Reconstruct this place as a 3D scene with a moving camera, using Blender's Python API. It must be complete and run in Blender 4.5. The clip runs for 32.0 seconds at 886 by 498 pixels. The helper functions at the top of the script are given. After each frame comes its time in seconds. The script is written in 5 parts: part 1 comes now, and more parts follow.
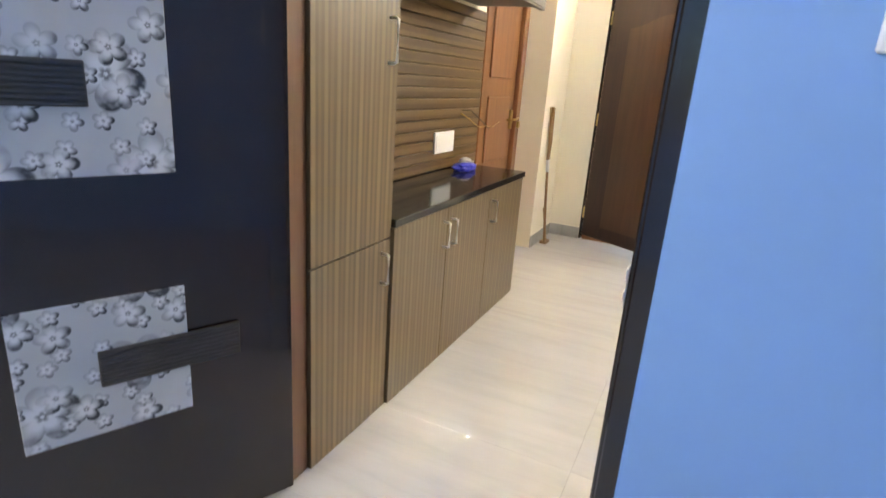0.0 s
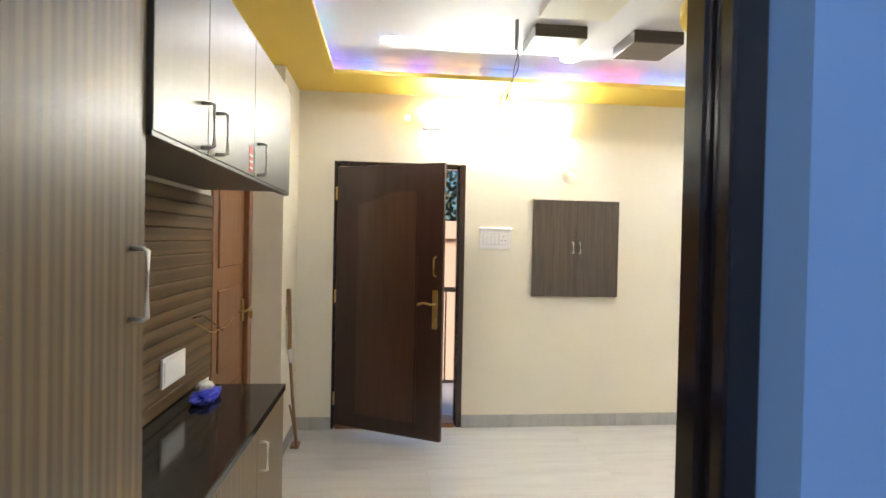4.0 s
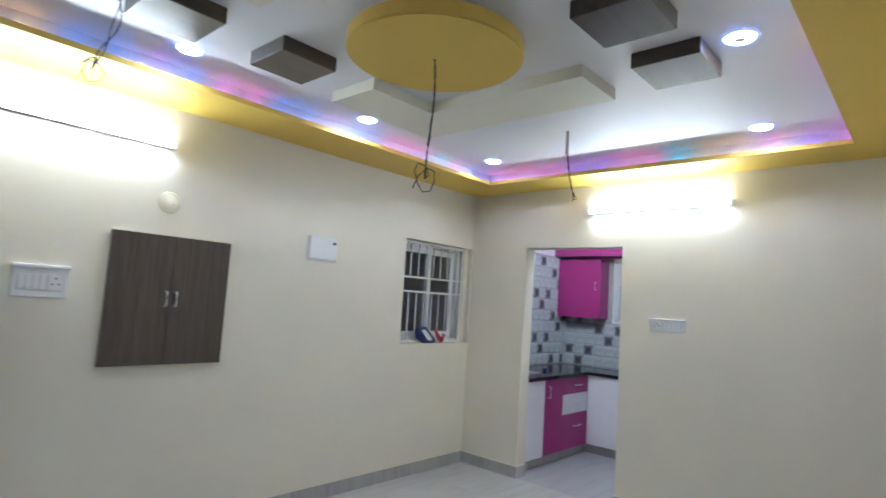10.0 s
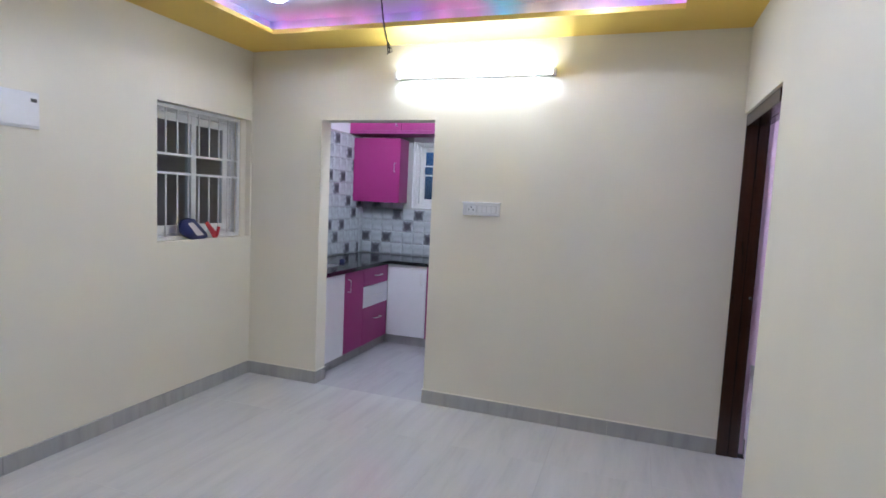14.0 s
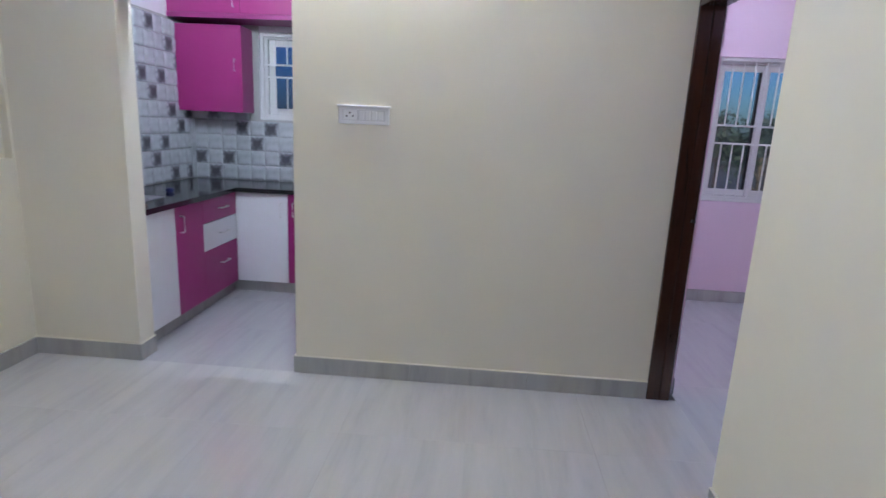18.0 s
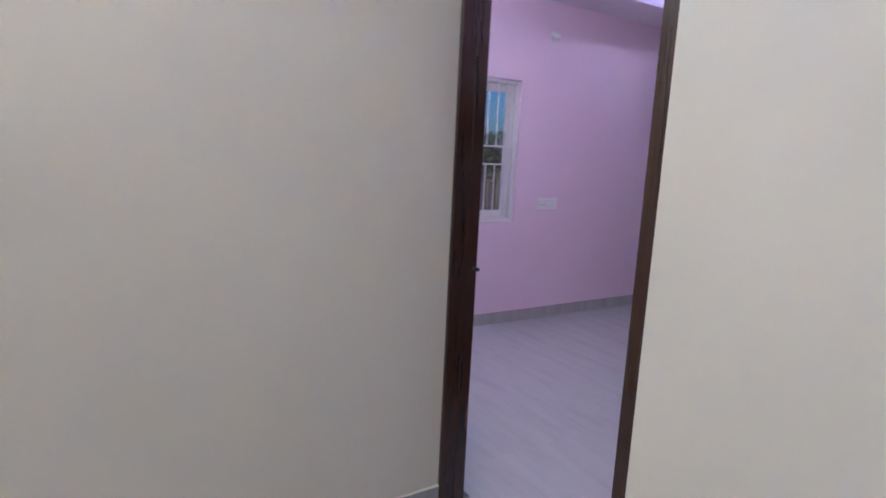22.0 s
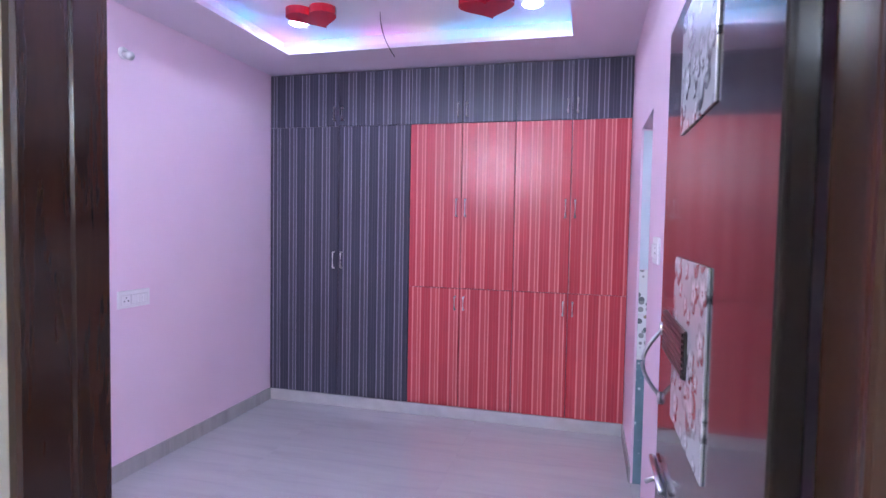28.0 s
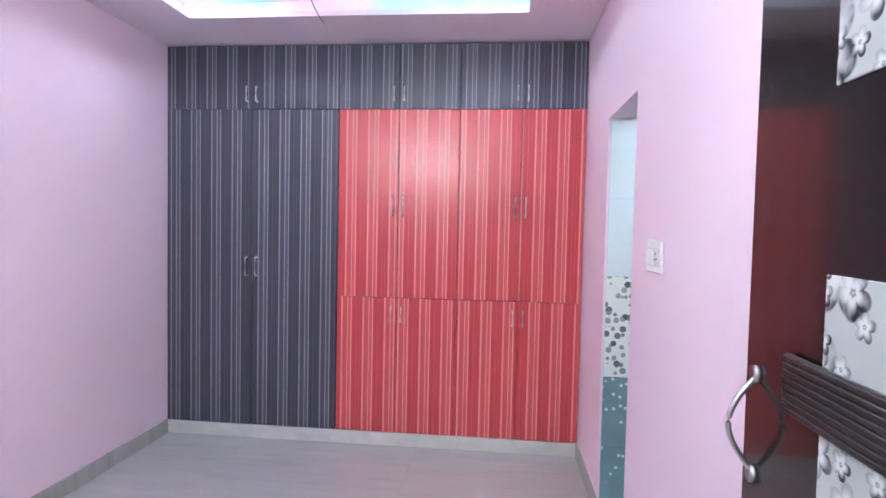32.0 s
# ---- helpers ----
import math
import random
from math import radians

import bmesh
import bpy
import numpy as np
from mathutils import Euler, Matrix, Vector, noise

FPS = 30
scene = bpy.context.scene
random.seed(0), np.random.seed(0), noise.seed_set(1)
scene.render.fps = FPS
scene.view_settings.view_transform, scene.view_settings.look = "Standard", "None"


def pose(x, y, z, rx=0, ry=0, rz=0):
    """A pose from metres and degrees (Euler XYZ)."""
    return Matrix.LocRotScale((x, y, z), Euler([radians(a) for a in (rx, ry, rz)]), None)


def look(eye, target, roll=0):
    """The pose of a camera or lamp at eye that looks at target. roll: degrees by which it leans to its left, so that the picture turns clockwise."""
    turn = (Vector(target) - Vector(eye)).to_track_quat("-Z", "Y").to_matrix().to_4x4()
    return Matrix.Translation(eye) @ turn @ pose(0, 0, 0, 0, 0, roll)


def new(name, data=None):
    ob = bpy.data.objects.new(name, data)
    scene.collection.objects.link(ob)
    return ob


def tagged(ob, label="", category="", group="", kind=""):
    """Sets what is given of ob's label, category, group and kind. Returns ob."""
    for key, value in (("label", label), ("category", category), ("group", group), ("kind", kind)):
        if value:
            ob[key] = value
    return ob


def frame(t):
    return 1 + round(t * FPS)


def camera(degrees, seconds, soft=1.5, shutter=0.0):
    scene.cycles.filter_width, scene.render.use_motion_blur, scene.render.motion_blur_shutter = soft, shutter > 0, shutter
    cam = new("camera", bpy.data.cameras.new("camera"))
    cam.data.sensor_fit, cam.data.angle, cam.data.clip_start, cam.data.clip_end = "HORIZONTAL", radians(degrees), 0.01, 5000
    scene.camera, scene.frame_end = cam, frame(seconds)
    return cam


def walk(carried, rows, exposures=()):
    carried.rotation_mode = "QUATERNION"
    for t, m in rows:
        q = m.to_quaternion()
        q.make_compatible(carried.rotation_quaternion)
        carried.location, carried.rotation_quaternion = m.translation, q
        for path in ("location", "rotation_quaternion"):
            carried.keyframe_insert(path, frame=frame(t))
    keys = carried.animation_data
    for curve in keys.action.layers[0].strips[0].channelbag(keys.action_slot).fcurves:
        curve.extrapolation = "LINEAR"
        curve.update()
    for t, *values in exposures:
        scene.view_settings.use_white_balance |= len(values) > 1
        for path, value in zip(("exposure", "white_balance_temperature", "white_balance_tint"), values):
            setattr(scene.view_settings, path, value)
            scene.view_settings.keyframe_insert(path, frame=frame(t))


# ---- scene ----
cam = camera(77.4, 32.0, shutter=0.5)
PATH = [
    (0, (-0.271, -1.256, 1.294), (-1.071, 0.480, 0.706), 4.1),
    (0.5, (-0.343, -1.184, 1.342), (-1.140, 0.578, 0.832), 3.6),
    (1, (-0.401, -1.127, 1.389), (-1.145, 0.677, 0.948), 3.6),
    (1.5, (-0.474, -1.075, 1.417), (-1.078, 0.798, 1.065), 3.2),
    (2, (-0.599, -1.011, 1.438), (-1.002, 0.932, 1.193), 2.1),
    (2.5, (-0.671, -0.967, 1.460), (-0.843, 1.019, 1.289), 1.1),
    (3, (-0.741, -0.884, 1.470), (-0.706, 1.111, 1.328), 1.6),
    (3.5, (-0.767, -0.810, 1.478), (-0.629, 1.183, 1.390), 1.5),
    (5.5, (-0.879, -0.443, 1.556), (-0.375, 1.491, 1.645), -0.0),
    (6, (-0.924, -0.334, 1.556), (-0.240, 1.543, 1.658), -0.4),
    (6.5, (-0.940, -0.269, 1.556), (-0.127, 1.555, 1.673), -0.3),
    (7, (-0.944, -0.210, 1.564), (-0.030, 1.564, 1.685), 0.2),
    (7.5, (-0.916, -0.165, 1.581), (0.070, 1.572, 1.698), 0.9),
    (8, (-0.863, -0.112, 1.564), (0.203, 1.575, 1.700), 0.9),
    (8.5, (-0.824, -0.055, 1.562), (0.304, 1.589, 1.709), 1.4),
    (9, (-0.793, -0.013, 1.557), (0.410, 1.577, 1.716), 2.2),
    (9.5, (-0.750, 0.049, 1.561), (0.588, 1.526, 1.735), 3.0),
    (10, (-0.685, 0.110, 1.551), (0.793, 1.443, 1.740), 3.7),
    (10.5, (-0.617, 0.180, 1.550), (0.996, 1.348, 1.728), 4.3),
    (11, (-0.551, 0.238, 1.558), (1.172, 1.245, 1.689), 4.1),
    (11.5, (-0.497, 0.310, 1.576), (1.289, 1.207, 1.649), 3.2),
    (12, (-0.440, 0.381, 1.584), (1.377, 1.216, 1.592), 2.8),
    (12.5, (-0.356, 0.445, 1.561), (1.486, 1.226, 1.564), 2.2),
    (13, (-0.242, 0.507, 1.561), (1.620, 1.238, 1.527), 2.0),
    (13.5, (-0.175, 0.583, 1.551), (1.692, 1.292, 1.445), 2.2),
    (14, (-0.100, 0.641, 1.538), (1.783, 1.292, 1.357), 2.7),
    (14.5, (-0.007, 0.729, 1.517), (1.906, 1.278, 1.314), 2.7),
    (15, (0.071, 0.828, 1.515), (2.010, 1.250, 1.266), 2.4),
    (15.5, (0.170, 0.869, 1.503), (2.120, 1.195, 1.199), 2.4),
    (17.5, (0.627, 1.013, 1.458), (2.566, 1.250, 1.033), 2.2),
    (18, (0.766, 1.045, 1.448), (2.713, 1.171, 1.010), 2.7),
    (18.5, (0.900, 1.098, 1.449), (2.851, 1.072, 1.011), 3.0),
    (19, (1.019, 1.130, 1.447), (2.964, 0.923, 1.029), 2.0),
    (19.5, (1.153, 1.133, 1.389), (3.076, 0.735, 1.009), 1.3),
    (20, (1.306, 1.155, 1.388), (3.197, 0.627, 1.009), 1.6),
    (20.5, (1.475, 1.179, 1.410), (3.334, 0.545, 1.033), 2.0),
    (21, (1.622, 1.200, 1.435), (3.453, 0.487, 1.065), 2.3),
    (21.5, (1.773, 1.178, 1.431), (3.548, 0.325, 1.082), 2.9),
    (22, (1.911, 1.172, 1.455), (3.597, 0.148, 1.122), 2.7),
    (22.5, (2.018, 1.180, 1.473), (3.590, -0.016, 1.155), 0.8),
    (23, (2.135, 1.170, 1.483), (3.619, -0.131, 1.158), 0.7),
    (23.5, (2.253, 1.131, 1.479), (3.691, -0.224, 1.167), 0.1),
    (24, (2.381, 1.059, 1.488), (3.762, -0.358, 1.194), -0.1),
    (24.5, (2.494, 0.999, 1.505), (3.790, -0.500, 1.230), 0.7),
    (25, (2.596, 0.939, 1.511), (3.762, -0.667, 1.264), 1.0),
    (25.5, (2.715, 0.885, 1.510), (3.738, -0.821, 1.299), 1.0),
    (26, (2.823, 0.835, 1.516), (3.672, -0.966, 1.326), 0.4),
    (26.5, (2.904, 0.775, 1.529), (3.598, -1.093, 1.362), 0.2),
    (28.5, (3.136, 0.443, 1.555), (3.615, -1.497, 1.473), 1.2),
    (29, (3.176, 0.389, 1.551), (3.615, -1.560, 1.469), 1.2),
    (29.5, (3.220, 0.320, 1.542), (3.600, -1.643, 1.468), 1.3),
    (30, (3.279, 0.237, 1.548), (3.578, -1.740, 1.478), 1.3),
    (30.5, (3.317, 0.177, 1.556), (3.535, -1.810, 1.496), 1.2),
    (31, (3.342, 0.132, 1.557), (3.508, -1.860, 1.490), 1.2),
    (31.5, (3.355, 0.080, 1.550), (3.528, -1.911, 1.476), 1.2),
    (32, (3.359, 0.044, 1.547), (3.560, -1.944, 1.464), 1.2),
]
walk(cam, [(t, look(e, g, r)) for t, e, g, r in PATH],
     exposures=[(0.0, 2.3, 8500, 13), (1.0, 2.3, 8500, 13), (2.0, 2.25, 8100, 12), (3.5, 1.62, 7750, 11), (5.5, 1.2, 7000, 8), (7.5, 0.95, 6350, 9), (9.0, 0.58, 6000, 9),
                (11.0, 0.44, 5900, 11), (13.0, 0.48, 5900, 14), (15.0, 0.58, 5930, 17), (18.0, 0.5, 5850, 15), (19.0, 0.62, 5830, 16), (21.0, 0.57, 5900, 22), (24.0, 0.47, 5740, 22), (26.5, 0.93, 5700, 24),
                (28.5, 1.5, 5600, 17), (30.0, 1.9, 5600, 6), (31.0, 1.95, 5850, -3), (32.0, 1.72, 6350, -2)])

# ---- world and light ----
world = bpy.data.worlds.new("dusk")
scene.world = world
world.use_nodes = True
wn = world.node_tree
sky = wn.nodes.new("ShaderNodeTexSky")
sky.sky_type = "NISHITA"
sky.sun_disc = False
sky.ozone_density = 6.0
sky.sun_elevation = radians(11)
sky.sun_rotation = radians(250)
wn.links.new(sky.outputs[0], wn.nodes["Background"].inputs[0])
wn.nodes["Background"].inputs[1].default_value = 0.075
sun = new("sun", bpy.data.lights.new("sun", "SUN"))
sun.data.energy, sun.data.angle, sun.data.color = 4.5, radians(12), (1.0, 0.9, 0.78)
sun.matrix_world = look((-40, -15, 10), (0, 0, 2))

TUBE_W = 84.0      # emission of the tube lamps
OPEN = 102.0         # half the angle over which a tube lamp glows
SPOT_W = 175.0
STRIP_W = 10.5

# ---- plan ----
XW, XE, YN, YS = -1.68, 3.70, 3.65, 0.07       # hall
ZSOF, ZTRAY, ZSLAB = 2.64, 2.76, 3.0           # border soffit, tray, slab
YSW = -0.005                                   # hall face of the south wall at the blue room's door
YB, YBB = -0.11, -0.165                        # the south wall's faces in the pink and the blue room
BD0, BD1 = -1.405, -0.318                      # blue room's doorway
PD0, PDF, PD1 = 2.765, 2.794, 3.771                        # pink room's doorway
ZD, ZMD = 2.13, 2.105                          # door heads
MD0, MD1 = -1.199, -0.164                      # main door, outer frame
PX0, PX1, PYW = 2.80, 5.737, -3.714            # pink room, wardrobe front
ZP = 2.785                                     # pink soffit
KX0, KX1, KY0, KY1 = 3.84, 5.66, 0.2, 3.66     # kitchen
KO0, KO1, ZKO = 2.06, 3.0, 2.10             # kitchen opening
# fittings of the plan
WN0, WNZ0, WNZ1 = 2.752, 1.157, 2.097           # north window
COLX, COLY = -1.475, 3.05                      # corner column
TD0, TD1 = 2.20, 3.04                          # teak door in the west wall
TRAY = (-1.165, 3.29, 0.47, 3.16)              # inner edges of the border: x0, x1, y0, y1
DISC = (1.03, 1.78)
BEAMS = [((1.22, 2.06, 2.42, 2.80), (1.68, 2.06, 1.40, 2.4195)), ((0.0, 0.84, 0.76, 1.14), (0.0, 0.38, 1.1405, 2.16))]
BOXES = [(0.20, 2.55), (0.79, 2.55), (1.30, 1.02), (1.86, 1.01)]
SPOTS = [(-0.78, 2.80), (0.44, 2.97), (1.68, 3.02), (2.98, 2.91), (3.10, 0.92), (1.82, 0.73)]
WIRES = [(-0.07, 2.37), (2.58, 1.98)]
TN0, TN1, ZTN = -0.520, 0.68, 2.40
TE0, TE1, ZTE = 1.215, 2.36, 2.41
BULB = (-0.64, 2.45)
BHINGE, BANG = (-1.272, -0.064), 246.2
BPAN = (0.319, 0.680, ((1.042, 1.425), (0.415, 0.760), (1.70, 2.0)))
PHINGE, PANG = (2.886, -0.112), 269.7
PPAN = (0.315, 0.662, ((1.140, 1.491), (1.750, 2.0), (0.530, 0.881)))
MANG = -29.0
KW0, KW1, KWZ0, KWZ1 = 2.25, 3.03, 1.42, 2.15  # kitchen window
PW0, PW1, PWZ0, PWZ1 = -1.86, -0.86, 0.905, 2.105   # pink room's window
BT0, BT1 = -2.96, -2.352                       # bathroom opening
PTRAY = (3.22, 5.28, -3.22, -0.75)
PSPOTS = [(5.06, -2.98), (3.46, -2.98), (3.46, -1.0), (5.06, -1.0)]
HEARTS = [(4.85, -2.80), (3.72, -2.86)]
PWIRE = (4.43, -2.90)

# ---- materials ----
def nodes_of(name):
    m = bpy.data.materials.new(name)
    m.use_nodes = True
    nt = m.node_tree
    return m, nt, nt.nodes["Principled BSDF"]


def add(nt, kind, **values):
    n = nt.nodes.new(kind)
    for k, v in values.items():
        if k in n.inputs:
            n.inputs[k].default_value = v
    return n


def mathn(nt, op, a, b=None):
    n = nt.nodes.new("ShaderNodeMath")
    n.operation = op
    for i, v in enumerate((a, b)):
        if v is None:
            continue
        if isinstance(v, (int, float)):
            n.inputs[i].default_value = v
        else:
            nt.links.new(v, n.inputs[i])
    return n.outputs[0]


def mixc(nt, fac, a, b, blend="MIX"):
    n = nt.nodes.new("ShaderNodeMix")
    n.data_type, n.blend_type = "RGBA", blend
    for i, v in ((0, fac), (6, a), (7, b)):
        if isinstance(v, (int, float)):
            n.inputs[i].default_value = v
        elif isinstance(v, tuple):
            n.inputs[i].default_value = (*v, 1) if len(v) == 3 else v
        else:
            nt.links.new(v, n.inputs[i])
    return n.outputs[2]


def coords(nt, scale=(1, 1, 1)):
    tc = nt.nodes.new("ShaderNodeTexCoord")
    mp = nt.nodes.new("ShaderNodeMapping")
    mp.inputs["Scale"].default_value = scale
    nt.links.new(tc.outputs["Object"], mp.inputs[0])
    return mp.outputs[0]


def noise_of(nt, vec, scale, detail=4.0, rough=0.55, distort=0.0):
    n = add(nt, "ShaderNodeTexNoise", Scale=scale, Detail=detail, Roughness=rough, Distortion=distort)
    nt.links.new(vec, n.inputs["Vector"])
    return n.outputs[0]


def ramp(nt, fac, stops, mode="LINEAR"):
    n = nt.nodes.new("ShaderNodeValToRGB")
    n.color_ramp.interpolation = mode
    els = n.color_ramp.elements
    while len(els) < len(stops):
        els.new(0.5)
    for e, (p, c) in zip(els, stops):
        e.position = p
        e.color = (*c, 1) if isinstance(c, tuple) else (c, c, c, 1)
    nt.links.new(fac, n.inputs[0])
    return n.outputs[0]


def bumped(nt, bsdf, height, strength=0.1, dist=0.002):
    b = nt.nodes.new("ShaderNodeBump")
    b.inputs["Strength"].default_value, b.inputs["Distance"].default_value = strength, dist
    nt.links.new(height, b.inputs["Height"])
    nt.links.new(b.outputs[0], bsdf.inputs["Normal"])


def paint(name, color, rough=0.55, var=0.05, grain=60, bump=0.12):
    """Painted plaster: faint patches, roller grain."""
    m, nt, bs = nodes_of(name)
    v = coords(nt)
    patch = noise_of(nt, v, 1.3, 3)
    fine = noise_of(nt, v, grain, 3)
    dark = tuple(c * (1 - var * 2) for c in color)
    lite = tuple(min(1, c * (1 + var)) for c in color)
    col = mixc(nt, patch, dark, lite)
    col = mixc(nt, mathn(nt, "MULTIPLY", fine, 0.12), col, tuple(c * 0.85 for c in color))
    nt.links.new(col, bs.inputs["Base Color"])
    bs.inputs["Roughness"].default_value = rough
    bumped(nt, bs, fine, bump, 0.0015)
    return m


def plain(name, color, rough=0.4, metal=0.0, var=0.06, scale=25, bump=0.0, coat=0.0):
    m, nt, bs = nodes_of(name)
    v = coords(nt)
    n = noise_of(nt, v, scale, 4)
    col = mixc(nt, n, tuple(c * (1 - var * 2) for c in color), tuple(min(1, c * (1 + var)) for c in color))
    nt.links.new(col, bs.inputs["Base Color"])
    rr = nt.nodes.new("ShaderNodeMapRange")
    rr.inputs[3].default_value, rr.inputs[4].default_value = rough * 0.8, min(1, rough * 1.25)
    nt.links.new(noise_of(nt, v, scale * 0.3, 3), rr.inputs[0])
    nt.links.new(rr.outputs[0], bs.inputs["Roughness"])
    bs.inputs["Metallic"].default_value = metal
    bs.inputs["Coat Weight"].default_value = coat
    if bump:
        bumped(nt, bs, n, bump)
    return m


def wood(name, dark, lite, axis=2, rough=0.35, scale=7.0, coat=0.2, stretch=14.0, bump=0.08, coat_rough=0.15):
    """Grain that runs along the axis."""
    m, nt, bs = nodes_of(name)
    s = [stretch] * 3
    s[axis] = 1.0
    v = coords(nt, tuple(s))
    g = noise_of(nt, v, scale * 0.25, 6, 0.65, 0.6)
    f = noise_of(nt, v, scale * 2.0, 4)
    col = ramp(nt, g, [(0.3, dark), (0.5, tuple((a + b) / 2 for a, b in zip(dark, lite))), (0.72, lite)])
    col = mixc(nt, mathn(nt, "MULTIPLY", f, 0.35), col, tuple(c * 0.6 for c in dark))
    nt.links.new(col, bs.inputs["Base Color"])
    bs.inputs["Roughness"].default_value = rough
    bs.inputs["Coat Weight"].default_value, bs.inputs["Coat Roughness"].default_value = coat, coat_rough
    bumped(nt, bs, f, bump, 0.001)
    return m


def striped(name, base, line, axis, period, bands, rough=0.32, soft=0.012, shift=False, coat=0.1):
    """Laminate printed with bands of lines across the axis. bands: (start, end, strength) in parts of the period."""
    m, nt, bs = nodes_of(name)
    tc = nt.nodes.new("ShaderNodeTexCoord")
    sp = nt.nodes.new("ShaderNodeSeparateXYZ")
    nt.links.new(tc.outputs["Object"], sp.inputs[0])
    along = mathn(nt, "ADD", sp.outputs[axis], 40.0)
    if shift:
        oi = nt.nodes.new("ShaderNodeObjectInfo")
        along = mathn(nt, "ADD", along, oi.outputs["Random"])
    u = mathn(nt, "FRACT", mathn(nt, "DIVIDE", along, period))
    stops = [(0.0, 0.0)]
    for a, b, k in bands:
        stops += [(max(0.001, a - soft), 0.0), (a, k), (b, k), (min(0.999, b + soft), 0.0)]
    s = ramp(nt, u, stops)
    g = noise_of(nt, coords(nt, tuple(30.0 if i == axis else (30.0 if i != 2 else 1.2) for i in range(3))), 2.0, 5, 0.65)
    col0 = mixc(nt, g, tuple(c * 0.62 for c in base), tuple(c * 1.35 for c in base))
    col = mixc(nt, mathn(nt, "MULTIPLY", s, mathn(nt, "ADD", mathn(nt, "MULTIPLY", g, 0.9), 0.35)), col0, line)
    nt.links.new(col, bs.inputs["Base Color"])
    bs.inputs["Roughness"].default_value = rough
    bs.inputs["Coat Weight"].default_value, bs.inputs["Coat Roughness"].default_value = coat, 0.25
    bumped(nt, bs, s, 0.15, 0.001)
    return m


def stone_floor(name, dark, lite, axis=0, rough=0.12):
    """Polished vitrified tile with soft streaks along the axis."""
    m, nt, bs = nodes_of(name)
    st = tuple(0.5 if i == axis else 4.0 for i in range(3))
    v = coords(nt, st)
    oi = nt.nodes.new("ShaderNodeObjectInfo")
    off = nt.nodes.new("ShaderNodeVectorMath")
    off.operation = "ADD"
    sc = nt.nodes.new("ShaderNodeVectorMath")
    sc.operation = "SCALE"
    sc.inputs[0].default_value, = ((31.0, 17.0, 0.0),)
    nt.links.new(oi.outputs["Random"], sc.inputs["Scale"])
    nt.links.new(v, off.inputs[0])
    nt.links.new(sc.outputs[0], off.inputs[1])
    g = noise_of(nt, off.outputs[0], 2.6, 7, 0.62, 0.35)
    f = noise_of(nt, off.outputs[0], 14.0, 5, 0.6)
    col = ramp(nt, g, [(0.28, dark), (0.47, tuple((a * 0.35 + b * 0.65) for a, b in zip(dark, lite))), (0.66, lite)])
    col = mixc(nt, mathn(nt, "MULTIPLY", f, 0.2), col, tuple(c * 0.88 for c in dark))
    nt.links.new(col, bs.inputs["Base Color"])
    rr = nt.nodes.new("ShaderNodeMapRange")
    rr.inputs[3].default_value, rr.inputs[4].default_value = rough * 0.7, rough * 1.6
    nt.links.new(noise_of(nt, coords(nt), 3.0, 5), rr.inputs[0])
    nt.links.new(rr.outputs[0], bs.inputs["Roughness"])
    bs.inputs["Specular IOR Level"].default_value = 0.75
    return m


def glow(name, color, strength, base=(0.8, 0.8, 0.8)):
    m, nt, bs = nodes_of(name)
    bs.inputs["Base Color"].default_value = (*base, 1)
    bs.inputs["Emission Color"].default_value = (*color, 1)
    bs.inputs["Emission Strength"].default_value = strength
    return m


def glass(name, tint=(0.9, 0.95, 0.95), rough=0.0):
    m, nt, bs = nodes_of(name)
    bs.inputs["Base Color"].default_value = (*tint, 1)
    bs.inputs["Roughness"].default_value = rough
    bs.inputs["Transmission Weight"].default_value = 1.0
    bs.inputs["IOR"].default_value = 1.45
    return m


